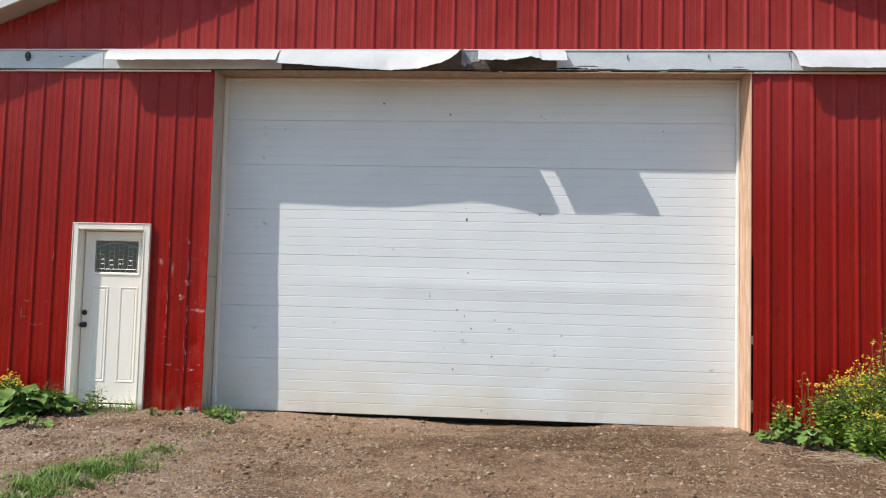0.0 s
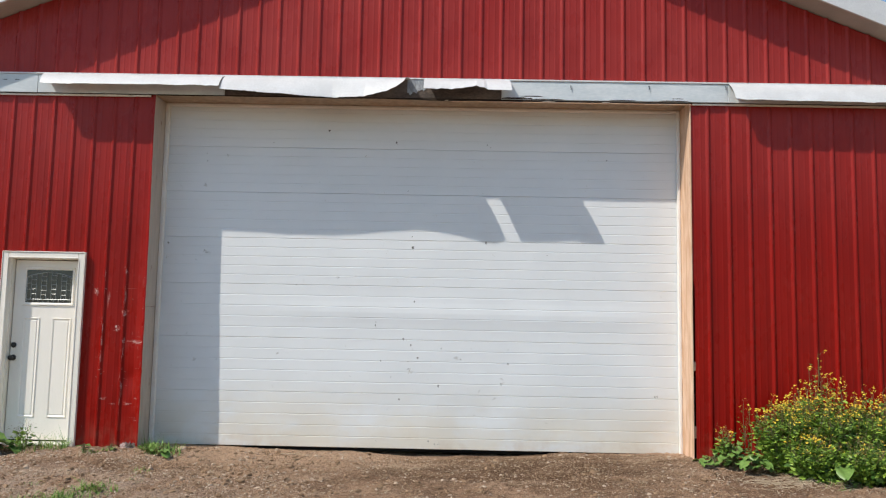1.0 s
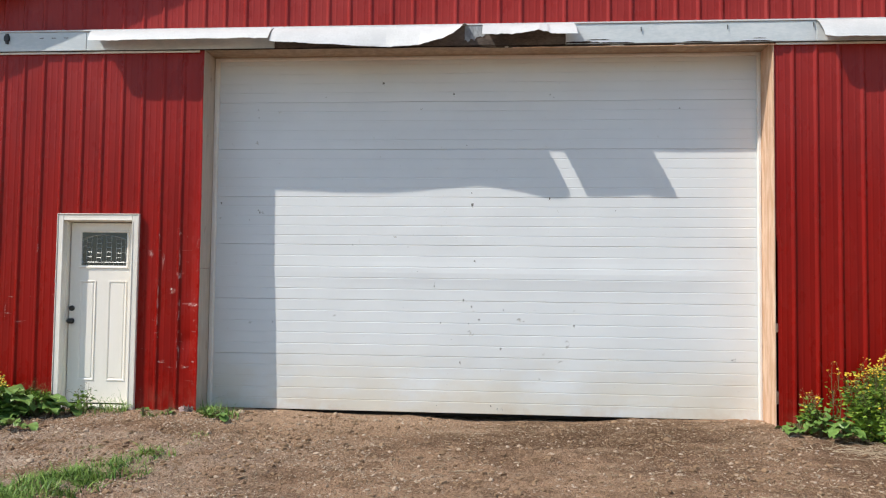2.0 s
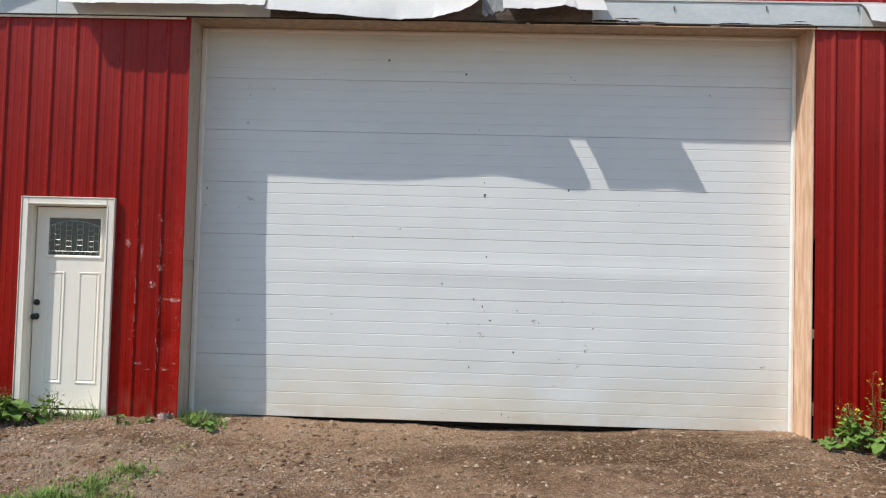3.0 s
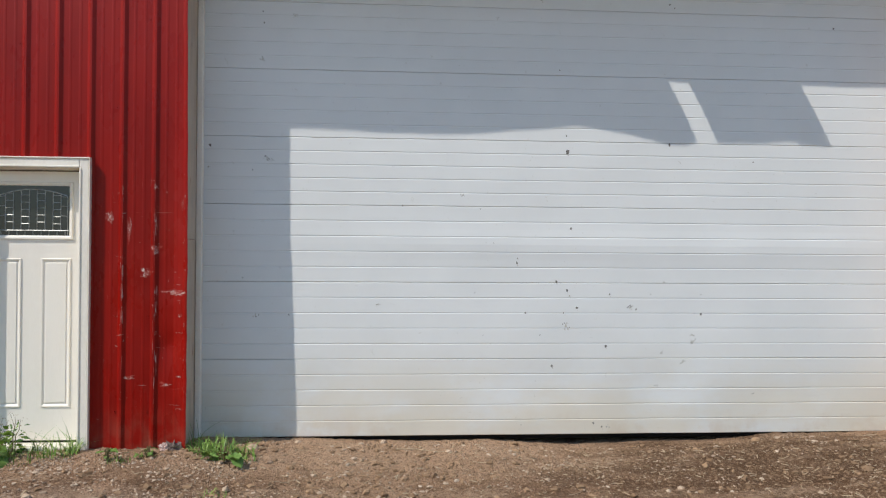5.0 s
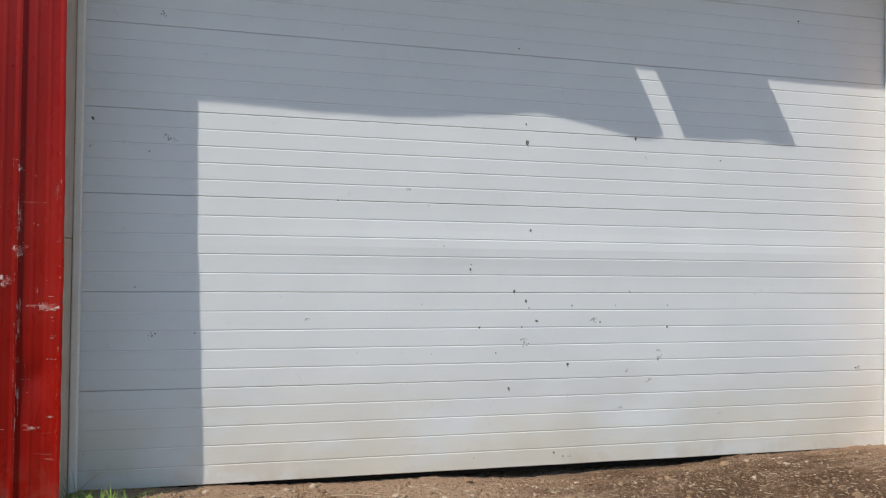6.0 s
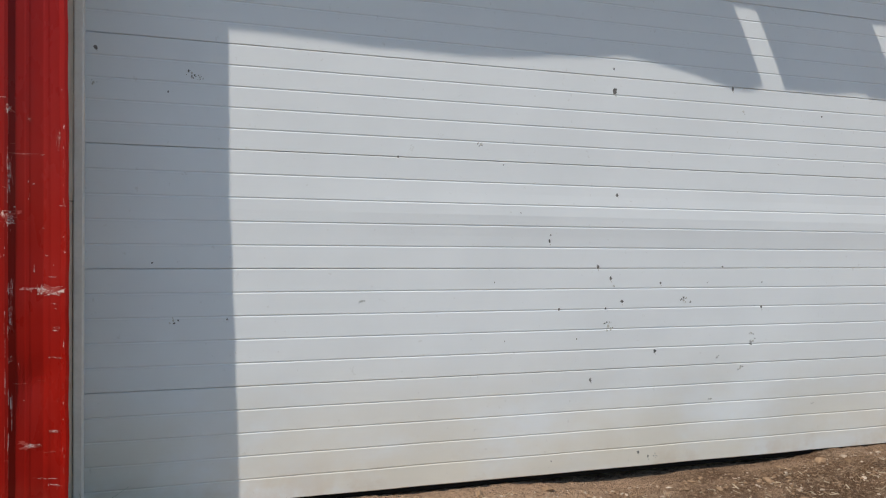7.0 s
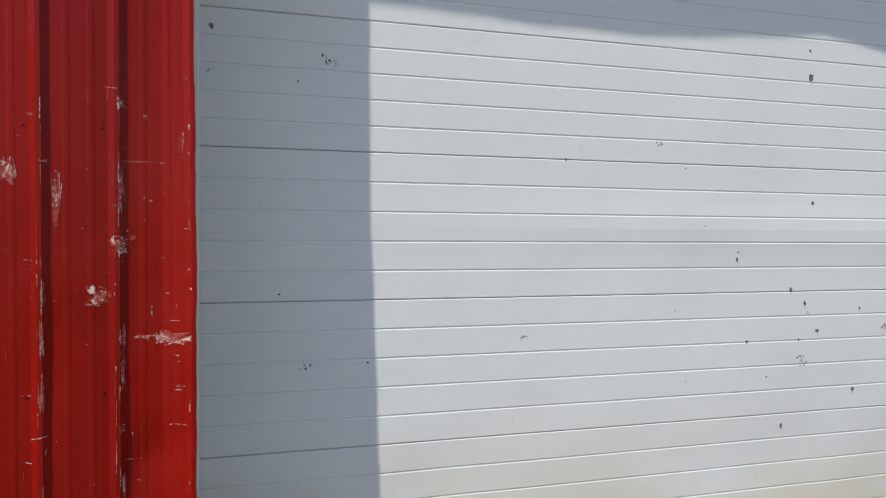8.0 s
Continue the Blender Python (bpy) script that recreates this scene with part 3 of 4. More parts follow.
# ---- overhead door ----
FACE = 0.406
overhead = thing("overhead_door", "closed white ribbed sectional overhead door, dented and grimy below", "garage door")
levels = [0.06 + 0.6096 * i for i in range(4)]
levels += [levels[-1] + 0.5334 * i for i in range(1, 5)]


def skin_y(x, z):
    """The door's face, bowed and a little wavy."""
    ends = smooth01(-3.0, -0.6, x) * smooth01(3.05, 2.0, x)
    y = FACE - 0.0105 * ends * math.exp(-((z - 1.575 + 0.02 * math.sin(x)) / 0.115) ** 2)
    y += 0.004 * wob(x * 0.7, z * 1.3, 4) + 0.0024 * wob(x * 2.6, z * 2.2, 9)
    y += 0.0065 * smooth01(1.2, 0.5, z) * wob(x * 2.2 + 0.6 * z, z * 3.1, 15)
    return y


door_x = list(np.linspace(-3.03, 3.03, 142))
for z0, z1 in zip(levels, levels[1:]):
    h = (z1 - z0) / 5
    prof = [(z0 + 0.0010, 0.010), (z0 + 0.0014, 0.0045), (z0 + 0.0055, 0.0)]
    for k in range(1, 5):
        zc = z0 + k * h
        prof += [(zc - 0.5 * h, 0.0), (zc - 0.0060, 0.0), (zc - 0.0012, 0.0034), (zc + 0.0008, 0.0034), (zc + 0.0050, 0.0)]
    prof += [(z1 - 0.5 * h, 0.0), (z1 - 0.0045, 0.0), (z1 - 0.0012, 0.003), (z1 - 0.0008, 0.010)]
    grid = [[(x, skin_y(x, z) + d, z) for x in door_x] for z, d in prof]
    part("door_section", Shape().slab(grid, (0, 0.045, 0)), SKIN, overhead, smooth=False)
part("bottom_seal", Shape().box(-3.0, 3.0, FACE + 0.024, FACE + 0.056, 0.026, 0.061, 0.006), RUBBER, overhead, "black rubber bottom seal")


def chip(x, z, size, seed, material):
    """A ragged fleck where the paint has been knocked off."""
    rnd = random.Random(seed)
    n = 9
    y = skin_y(x, z) - 0.0012
    sx, sz = size * (0.6 + 0.5 * rnd.random()), size * (0.7 + 0.6 * rnd.random())
    rim = [(x + sx * (0.45 + 0.6 * rnd.random()) * math.cos(2 * math.pi * k / n), y, z + sz * (0.45 + 0.6 * rnd.random()) * math.sin(2 * math.pi * k / n)) for k in range(n)]
    back = [(p[0], y + 0.004, p[2]) for p in rim]
    part("paint_chip", Shape().add(rim + back, [tuple(range(n))] + [(i, i + n, (i + 1) % n + n, (i + 1) % n) for i in range(n)]), material, overhead)


DARK = [(-2.91, 2.35, 11), (-2.58, 2.16, 6), (-0.07, 2.34, 17), (-0.08, 2.47, 9), (-1.40, 1.89, 9), (-0.78, 1.87, 4), (-0.04, 1.72, 10),
        (-0.67, 1.60, 5), (-0.48, 1.44, 13), (-0.475, 1.475, 8), (-2.65, 1.31, 6), (-0.16, 1.29, 13), (-0.07, 1.22, 12), (0.28, 1.19, 10)]
DARK += [(-0.82, 1.20, 5), (0.01, 1.08, 13), (-0.10, 1.04, 7), (-0.41, 1.04, 8), (0.50, 1.07, 9), (1.04, 1.03, 11), (-2.29, 1.02, 6),
         (-0.29, 0.86, 7), (-0.75, 0.86, 4), (0.25, 0.77, 12), (-0.19, 0.61, 11), (0.77, 2.41, 12), (1.48, 2.28, 8), (0.73, 1.29, 6)]
DARK += [(0.62, 1.19, 6), (1.04, 1.19, 6), (0.15, 0.15, 11), (0.22, 0.12, 12), (-0.44, 0.14, 6), (-1.08, 3.70, 15), (-1.73, 3.55, 7),
         (-0.29, 3.57, 13), (0.77, 3.56, 7), (0.81, 3.53, 7), (2.16, 3.40, 10), (-2.51, 3.41, 8), (-2.50, 3.32, 8), (-0.14, 3.00, 8)]
GREY = [(-2.47, 2.26, 20), (-2.43, 2.24, 14), (-2.92, 2.18, 14), (-0.92, 1.98, 14), (-1.59, 1.10, 12), (-0.08, 0.93, 24), (-2.55, 1.02, 18),
        (0.45, 1.08, 20), (0.97, 0.86, 14), (0.98, 0.81, 20), (0.71, 0.72, 12), (0.89, 0.64, 16), (0.67, 0.45, 10), (2.72, 0.70, 20)]
GREY += [(-2.26, 3.38, 16), (-0.65, 3.40, 12), (-2.51, 3.03, 16), (0.86, 2.27, 9), (0.27, 0.12, 12), (1.48, 0.38, 8), (-0.05, 1.17, 10)]
for i, (cx, cz, r) in enumerate(DARK):
    chip(cx, cz, r / 930, i, CHIP)
    if r > 9:
        chip(cx + 0.006, cz - 0.0016 * r, r / 2600, 400 + i, STAIN)
for i, (cx, cz, r) in enumerate(GREY):
    rnd = random.Random(500 + i)
    chip(cx, cz, r / 1700, 200 + i, STAIN)
    for k in range(3 + r // 4):
        a = 6.283 * rnd.random()
        d = r / 950 * rnd.uniform(0.5, 1.2)
        chip(cx + 1.2 * d * math.cos(a), cz + d * math.sin(a), r / 950 * rnd.uniform(0.14, 0.36), 300 + 20 * i + k, CHIP if rnd.random() < 0.7 else STAIN)

# ---- track cover and torn flashing over the opening ----
header = thing("track_cover", "bluish chalky metal cover of an old sliding door track", "track cover")
for x0, x1 in ((-6.75, -4.31), (-4.307, -2.2), (-2.197, 0.90), (0.903, 3.42), (3.423, 6.75)):
    part("cover_length", Shape().box(x0, x1, -0.046, -0.021, 3.976, 4.185, 0.004), BARE if x0 == -2.197 else GALV, header, "bare dark weathered board" if x0 == -2.197 else "")
n = 22
shreds = [(-0.15 + 0.215 * i / n, 4.03 + 0.035 * wob(i * 0.55, 3) + 0.03 * wob(i * 1.9, 7) + 0.05 * (i / n) ** 2) for i in range(n + 1)]
part("cover_scrap", Shape().slab([[(px, -0.0495, 4.183) for px, pz in shreds], [(px + 0.01 * wob(pz * 40, 2), -0.052, pz) for px, pz in shreds]], (0, 0.002, 0)), WEATHERED, header, "torn scrap of bluish metal")
part("drip_edge", Shape().box(-6.75, 6.75, -0.056, -0.021, 4.187, 4.205, 0.003), TIN, header)
rim = Shape()
xs = list(np.linspace(-6.75, 6.75, 260))
grid = [[(x, -0.043, 3.975) for x in xs], [(x, -0.045, 3.968 - 0.006 * abs(wob(x * 6, 1)) - 0.012 * max(0, wob(x * 1.7, 5)) - smooth01(-0.5, 0.1, x) * smooth01(3.0, 2.6, x) * (0.007 + 0.004 * wob(x * 7, 9))) for x in xs]]
# one dark strip for the rotten wood and the shadow line above the lintel
part("rotten_shade_edge", Shape().slab(grid, (0, 0.022, 0)), ROTTEN_SHADE, header, "rotten wood and painted gap shade below the cover")
for x0, x1, z, h in ((0.905, 1.25, 3.990, 0.022), (1.12, 1.36, 4.016, 0.010), (1.22, 1.60, 3.984, 0.010), (2.10, 2.40, 3.985, 0.010), (2.66, 2.98, 3.985, 0.012), (2.80, 2.93, 4.012, 0.007)):
    s = Shape()
    n = 26
    tops = [(x0 + (x1 - x0) * i / n, -0.0475, z + h * (abs(math.sin(math.pi * i / n)) ** 0.5 * 0.55 + 0.5 * wob(i * 0.7, x0 * 3))) for i in range(n + 1)]
    lows = [(p[0], -0.0475, min(p[2] - 0.001, z - h * (0.35 + 0.4 * wob(i * 0.9, x1 * 3)))) for i, p in enumerate(tops)]
    s.add(tops + lows, [(i, i + n + 1, i + n + 2, i + 1) for i in range(n)])
    part("rust_patch", s, ROTTEN_SHADE, header, "dark rotten patch")
# added strip: paler pine stands in for the lintel's sunlit front edge
part("lit_edge_strip", Shape().box(0.35, 3.035, -0.046, -0.030, 3.9440, 3.9505, 0.002), FRESH, header, "thin pale strip standing in for the lintel's sunlit edge")
for x0, x1 in ((1.36, 1.50), (2.02, 2.11), (0.27, 0.31)):
    part("splinter", Shape().box(x0, x1, -0.049, -0.030, 3.9515, 3.9605, 0.004), GREYED, header, "pale splintered wood")
for x0, x1 in ((-6.75, -3.03), (3.03, 6.75)):
    thing("ledger_strip", "thin cream wooden strip under the track cover", "trim", Shape().box(x0, x1, -0.034, -0.0185, 3.946, 3.9705, 0.003), CASING, kind="structure")
for x, z in ((1.67, 4.13), (2.54, 4.14), (3.39, 4.15)):
    part("nail", Shape().tube([(x, -0.044, z + 0.012), (x + 0.002, -0.058, z + 0.01), (x + 0.004, -0.056, z - 0.035)], 0.0045, 6), BLACK, header, "bent dark nail")
part("bracket", Shape().box(-5.25, -5.19, -0.075, -0.045, 4.09, 4.15, 0.006).box(-5.235, -5.205, -0.07, -0.045, 4.06, 4.17, 0.004), BLACK, header, "dark track bracket")
for i in range(3):
    part("slot", Shape().box(-4.85 + 0.14 * i, -4.80 + 0.14 * i, -0.0475, -0.044, 4.115, 4.123, 0.001), BLACK, header)


def flashing(name, edge, ends=(0.0, 0.0), label="", rag=1.0):
    """A strip of torn sheet metal: fixed along its top, standing off the wall along its lower edge (x, z, stand-off)."""
    ex, ez, ed = zip(*edge)
    n = max(8, int((ex[-1] - ex[0]) / 0.015))
    grid = []
    for k in range(9):
        v = k / 8
        row = []
        for i in range(n + 1):
            u = i / n
            x = ex[0] + (ex[-1] - ex[0]) * u
            z1, d1 = float(np.interp(x, ex, ez)), float(np.interp(x, ex, ed))
            z1 += 0.004 * wob(x * 3, 0, 2)
            torn = 0.007 * rag * wob(x * 19, 1, 3) + 0.006 * wob(x * 5, 0, 4) - 0.012 * (rag - 1) * max(0.0, wob(x * 9, 4, 8))
            z0, d0 = 4.196, 0.048
            sag = 0.022 * math.sin(math.pi * v)
            lean = (ends[0] * (1 - u) ** 6 - ends[1] * u ** 6) * v
            ripple = 0.004 * wob(x * 1.4, v * 2.0, 6) * v
            row.append((x + lean, -(d0 + (d1 - d0) * v + sag * 0.6) + ripple, z0 + (z1 - z0) * v + sag + torn * smooth01(0.7, 1.0, v)))
        grid.append(row)
    return thing(name, label, "flashing", Shape().slab(grid, (0, 0.002, -0.002)), TIN, group="torn flashing strips", smooth=False)


flashing("flashing", [(-4.24, 4.03, 0.24), (-4.1, 4.015, 0.26), (-3.3, 4.02, 0.266), (-2.2, 4.015, 0.273)], (0.06, 0.0), "white sheet metal flashing strip with a ragged lower edge")
flashing("flashing", [(-2.195, 3.985, 0.262), (-1.85, 3.968, 0.250), (-1.53, 3.95, 0.230), (-0.97, 3.925, 0.194), (-0.6, 3.935, 0.228), (-0.33, 3.985, 0.283), (-0.245, 4.018, 0.30), (-0.19, 4.04, 0.306), (-0.125, 4.09, 0.31)], (0.0, 0.05), "white sheet metal flashing strip drooping and torn at its end", 1.0)
flashing("flashing", [(0.04, 4.02, 0.29), (0.33, 4.01, 0.29), (0.62, 4.05, 0.295), (0.70, 4.035, 0.29), (0.73, 4.015, 0.29), (0.985, 4.005, 0.295)], (0.0, -0.02), "short white flashing strip bent outward", 1.4)
flashing("flashing", [(3.42, 3.985, 0.20), (3.52, 3.965, 0.222), (4.9, 3.955, 0.225), (6.75, 3.95, 0.225)], (0.03, 0.0), "long white sheet metal flashing strip over red siding")

# ---- entry door ----
entry = thing("entry_door", "closed cream entry door with leaded glass and two panels", "door")
cz0, cz1 = 0.07, 2.172
frame_parts = [("casing", -4.557, -4.494, -0.048, 0.02, cz0, cz1), ("casing", -3.722, -3.654, -0.048, 0.02, cz0, cz1), ("casing", -4.4935, -3.7225, -0.048, 0.02, 2.108, cz1),
               ("door_jamb", -4.510, -4.491, 0.0205, 0.15, cz0, 2.12), ("door_jamb", -3.745, -3.726, 0.0205, 0.15, cz0, 2.12), ("door_jamb", -4.4905, -3.7455, 0.0205, 0.15, 2.10, 2.12)]
for name, x0, x1, y0, y1, z0, z1 in frame_parts:
    part(name, Shape().box(x0, x1, y0, y1, z0, z1, 0.006), CASING, entry)
part("brick_mould", Shape().box(-4.566, -4.558, -0.056, -0.02, cz0, 2.182, 0.003).box(-3.653, -3.645, -0.056, -0.02, cz0, 2.182, 0.003).box(-4.5575, -3.6535, -0.056, -0.02, 2.1725, 2.182, 0.003), CASING, entry)
part("casing_bead", Shape().box(-4.508, -4.4945, -0.055, -0.047, cz0, 2.1075, 0.003).box(-3.7215, -3.708, -0.055, -0.047, cz0, 2.1075, 0.003).box(-4.4945, -3.7215, -0.055, -0.047, 2.1085, 2.122, 0.003), CASING, entry)
part("threshold", Shape().box(-4.493, -3.723, -0.06, 0.14, 0.040, 0.110, 0.006), CASING, entry, "worn pale threshold")
LX0, LX1, LZ0, LZ1, LY = -4.481, -3.749, 0.128, 2.091, 0.085
# black strip put in for the shade of the gap above the threshold
part("door_gap_dark", Shape().box(LX0, LX1, LY + 0.012, LY + 0.040, 0.111, 0.1275, 0.002), RUBBER, entry, "black strip for the dark gap under the door leaf")
leaf_door = part("door_leaf", Shape().box(LX0, LX1, LY, LY + 0.044, LZ0, LZ1, 0.003), LEAF_PAINT, entry)


def moulding(parent, x0, x1, z0, z1, w, out, mat_used, name, label=""):
    """A bevelled frame standing proud of the door."""
    rings = [(0, 0.0), (0.18, -out), (0.55, -out * 0.8), (0.8, -out * 0.25), (1.0, 0.001)]
    v, f = [], []
    for t, d in rings:
        o = t * w
        v += [(x0 + o, LY + d, z0 + o), (x1 - o, LY + d, z0 + o), (x1 - o, LY + d, z1 - o), (x0 + o, LY + d, z1 - o)]
    for r in range(len(rings) - 1):
        for k in range(4):
            a, b = r * 4 + k, r * 4 + (k + 1) % 4
            f.append((a, b, b + 4, a + 4))
    return part(name, Shape().add(v, f), mat_used, parent, label)


for x0, x1 in ((-4.362, -4.175), (-4.035, -3.825)):
    moulding(leaf_door, x0, x1, 0.37, 1.455, 0.024, 0.0085, LEAF_PAINT, "panel_moulding")
    part("raised_panel", Shape().box(x0 + 0.032, x1 - 0.032, LY - 0.0045, LY + 0.01, 0.402, 1.423, 0.003), LEAF_PAINT, leaf_door)
GX0, GX1, GZ0, GZ1 = -4.352, -3.840, 1.622, 1.985
moulding(leaf_door, GX0 - 0.028, GX1 + 0.028, GZ0 - 0.03, GZ1 + 0.028, 0.034, 0.014, LEAF_PAINT, "glass_moulding")
pane = part("glass_pane", Shape().box(GX0, GX1, LY - 0.003, LY + 0.01, GZ0, GZ1, 0.001), DARKGLASS, leaf_door, "dark leaded glass pane")


def came(pts, r=0.0035):
    part("came", Shape().tube([(px, LY - 0.0045, pz) for px, pz in pts], r, 5), CAME, leaf_door)


def arch(x):
    u = (x - (GX0 + GX1) / 2) / ((GX1 - GX0) / 2)
    return GZ1 - 0.028 - 0.052 * u * u


came([(GX0 + 0.012 + (GX1 - GX0 - 0.024) * i / 14, arch(GX0 + 0.012 + (GX1 - GX0 - 0.024) * i / 14)) for i in range(15)], 0.0045)
came([(GX0 + 0.004, GZ0 + 0.036), (GX1 - 0.004, GZ0 + 0.036)], 0.004)
came([(GX0 + 0.012, GZ0 + 0.004), (GX0 + 0.012, GZ1 - 0.085)], 0.003)
came([(GX1 - 0.012, GZ0 + 0.004), (GX1 - 0.012, GZ1 - 0.085)], 0.003)
inner = [GX0 + 0.06 + i * (GX1 - GX0 - 0.12) / 7 for i in range(8)]
for i, px in enumerate(inner):
    came([(px, GZ0 + 0.036), (px, arch(px))], 0.003)
for i in (0, 2, 4, 6):
    a, b = inner[i], inner[i + 1]
    for k in range(5):
        z = GZ0 + 0.085 + 0.052 * k + 0.012 * (i % 4 == 0)
        came([(a, z), (b, z)], 0.0028)
for i in range(9):
    px = GX0 + 0.03 + i * (GX1 - GX0 - 0.06) / 8
    came([(px, GZ0 + 0.002), (px, GZ0 + 0.036)], 0.002)
for i in range(1, 4):
    z = GZ0 + 0.07 + 0.07 * i
    came([(GX0 + 0.012, z), (inner[0], z + 0.006)], 0.0025)
    came([(GX1 - 0.012, z), (inner[-1], z + 0.006)], 0.0025)


def knob(z, name, big):
    s = Shape()
    x = LX0 + 0.036
    prof = [(0.0, 0.033), (0.008, 0.031), (0.012, 0.014), (0.030, 0.012), (0.040, 0.025), (0.055, 0.030), (0.068, 0.022), (0.072, 0.004)] if big else [(0.0, 0.031), (0.012, 0.030), (0.020, 0.024), (0.024, 0.004)]
    s.tube([(x, LY - d, z) for d, r in prof], [r for d, r in prof], 16)
    part(name, s, BLACK, entry, "black metal " + ("door knob" if big else "deadbolt"), smooth=True)


knob(1.012, "door_knob", True)
knob(1.150, "deadbolt", False)
for z in (0.35, 1.1, 1.85):
    part("hinge", Shape().box(-3.7495, -3.7455, LY - 0.006, LY + 0.01, z - 0.045, z + 0.045, 0.001), STEEL, entry)

# crumpled bits at the foot of the jamb


def crumple(x, y, r, seed, material, label):
    """A wad of torn foam: a flattened ball folded into sharp creases."""
    bm = bmesh.new()
    bmesh.ops.create_icosphere(bm, subdivisions=3, radius=1.0)
    for p in bm.verts:
        fold = abs(wob(p.co.x * 2.1 + seed, p.co.y * 2.1, p.co.z * 2.1)) + 0.5 * abs(wob(p.co.x * 5 + seed, p.co.y * 5, p.co.z * 5))
        k = r * (0.45 + 1.3 * fold)
        p.co = Vector((p.co.x * k, p.co.y * k * 0.6, p.co.z * k * 1.1))
    bmesh.ops.translate(bm, verts=bm.verts, vec=(x, y, ground_z(x, y) + 0.45 * r))
    me = bpy.data.meshes.new("insulation_scrap")
    bm.to_mesh(me)
    bm.free()
    me.materials.append(material)
    tagged(new("insulation_scrap", me), label, "scrap", "crumpled scraps")


crumple(-3.110, -0.045, 0.034, 3, SCRAP_PALE, "crumpled pale pink scrap of foam at the jamb foot")
crumple(-3.055, -0.045, 0.042, 11, SCRAP, "crumpled grey-brown scrap of foam at the jamb foot")
crumple(-3.010, -0.035, 0.036, 17, SCRAP, "crumpled grey-brown scrap of foam at the jamb foot")

# ---- plants ----


def blade(s, x, y, z, h, lean, turn, w=0.004, segs=4):
    """One tapering, bending blade of grass."""
    dx, dy = math.cos(turn), math.sin(turn)
    v = []
    for i in range(segs + 1):
        t = i / segs
        o = lean * t * t
        ww = w * (1 - t) ** 0.7 if i < segs else 0.0004
        cx_, cy_, cz_ = x + dx * o, y + dy * o, z + h * t * (1 - 0.25 * t * abs(lean) / max(h, 0.01))
        v += [(cx_ - dy * ww, cy_ + dx * ww, cz_), (cx_ + dy * ww, cy_ - dx * ww, cz_)]
    s.add(v, [(2 * i, 2 * i + 1, 2 * i + 3, 2 * i + 2) for i in range(segs)])


def tuft(name, label, spots, seed, hmax, kind="stuff", w=0.004):
    """Grass blades scattered round the spots (x, y, radius, count)."""
    rr = random.Random(seed)
    s = Shape()
    for sx, sy, r, n in spots:
        grow, swept = rr.uniform(0.55, 1.25), rr.random() * 6.283
        for _ in range(n):
            a, d = rr.random() * 6.283, r * math.sqrt(rr.random())
            x, y = sx + d * math.cos(a), sy + d * math.sin(a)
            h = grow * hmax * (0.25 + 0.85 * rr.random() ** 1.2) * (1.0 - 0.4 * d / r)
            blade(s, x, y, ground_z(x, y) - 0.005, h, h * (0.25 + 1.5 * rr.random()), swept + rr.gauss(0, 1.3), w * (0.6 + 0.7 * rr.random()))
    return thing(name, label, "grass", s, GRASS, kind=kind)


def clumps(seed, count, path, width, blades, radius):
    """Uneven clumps scattered along a line from path[0] to path[1]."""
    q = random.Random(seed)
    out = []
    for _ in range(count):
        t = q.random() ** 1.2
        w = width * (1.0 - 0.55 * t)
        x = path[0][0] + (path[1][0] - path[0][0]) * t + q.gauss(0, 0.45) * w
        y = path[0][1] + (path[1][1] - path[0][1]) * t + q.gauss(0, 0.35) * w
        thin = 1.0 - 0.75 * smooth01(0.35, 0.7, t)
        out.append((x, y, radius * q.uniform(0.5, 1.5), max(3, int(thin * blades * q.uniform(0.4, 1.5)))))
    return out


tuft("grass", "bright green ragged strip of grass growing through dirt", clumps(12, 95, ((-3.15, -3.05), (-2.62, -1.5)), 0.42, 46, 0.085), 3, 0.15, "stuff", 0.0055)
tuft("grass", "thin scattered grass blades in the dirt", clumps(13, 40, ((-3.3, -2.6), (-2.3, -1.0)), 0.9, 9, 0.07), 13, 0.06, "stuff", 0.003)
tuft("grass_tuft", "green grass tuft at the foot of the jamb", [(-2.86, -0.02, 0.10, 80), (-2.78, -0.10, 0.08, 60), (-2.68, -0.14, 0.14, 110), (-2.54, -0.22, 0.12, 70)], 4, 0.19, "stuff", 0.0055)
tuft("grass_tuft", "sparse grass tuft before the entry door", [(-3.98, -0.2, 0.16, 70), (-3.8, -0.16, 0.12, 65), (-4.15, -0.2, 0.12, 40), (-3.72, -0.12, 0.05, 18)], 5, 0.26)
tuft("grass_tuft", "low sparse grass tuft in the dirt", [(-3.34, -0.28, 0.10, 60), (-3.2, -0.18, 0.07, 40)], 6, 0.08)
tuft("grass_tuft", "low sparse grass tuft in the dirt", [(-2.7, -1.7, 0.16, 90), (-2.56, -0.9, 0.08, 30), (-3.3, -1.5, 0.1, 40)], 7, 0.07)
tuft("grass_tuft", "sparse grass tuft at the edge of the weeds", [(4.1, -0.9, 0.15, 60), (4.7, -1.1, 0.15, 90), (5.2, -1.1, 0.2, 120)], 8, 0.12)
tuft("jamb_grass", "tall thin grass stalks beside the jamb", [(-2.94, 0.12, 0.05, 14)], 9, 0.34)


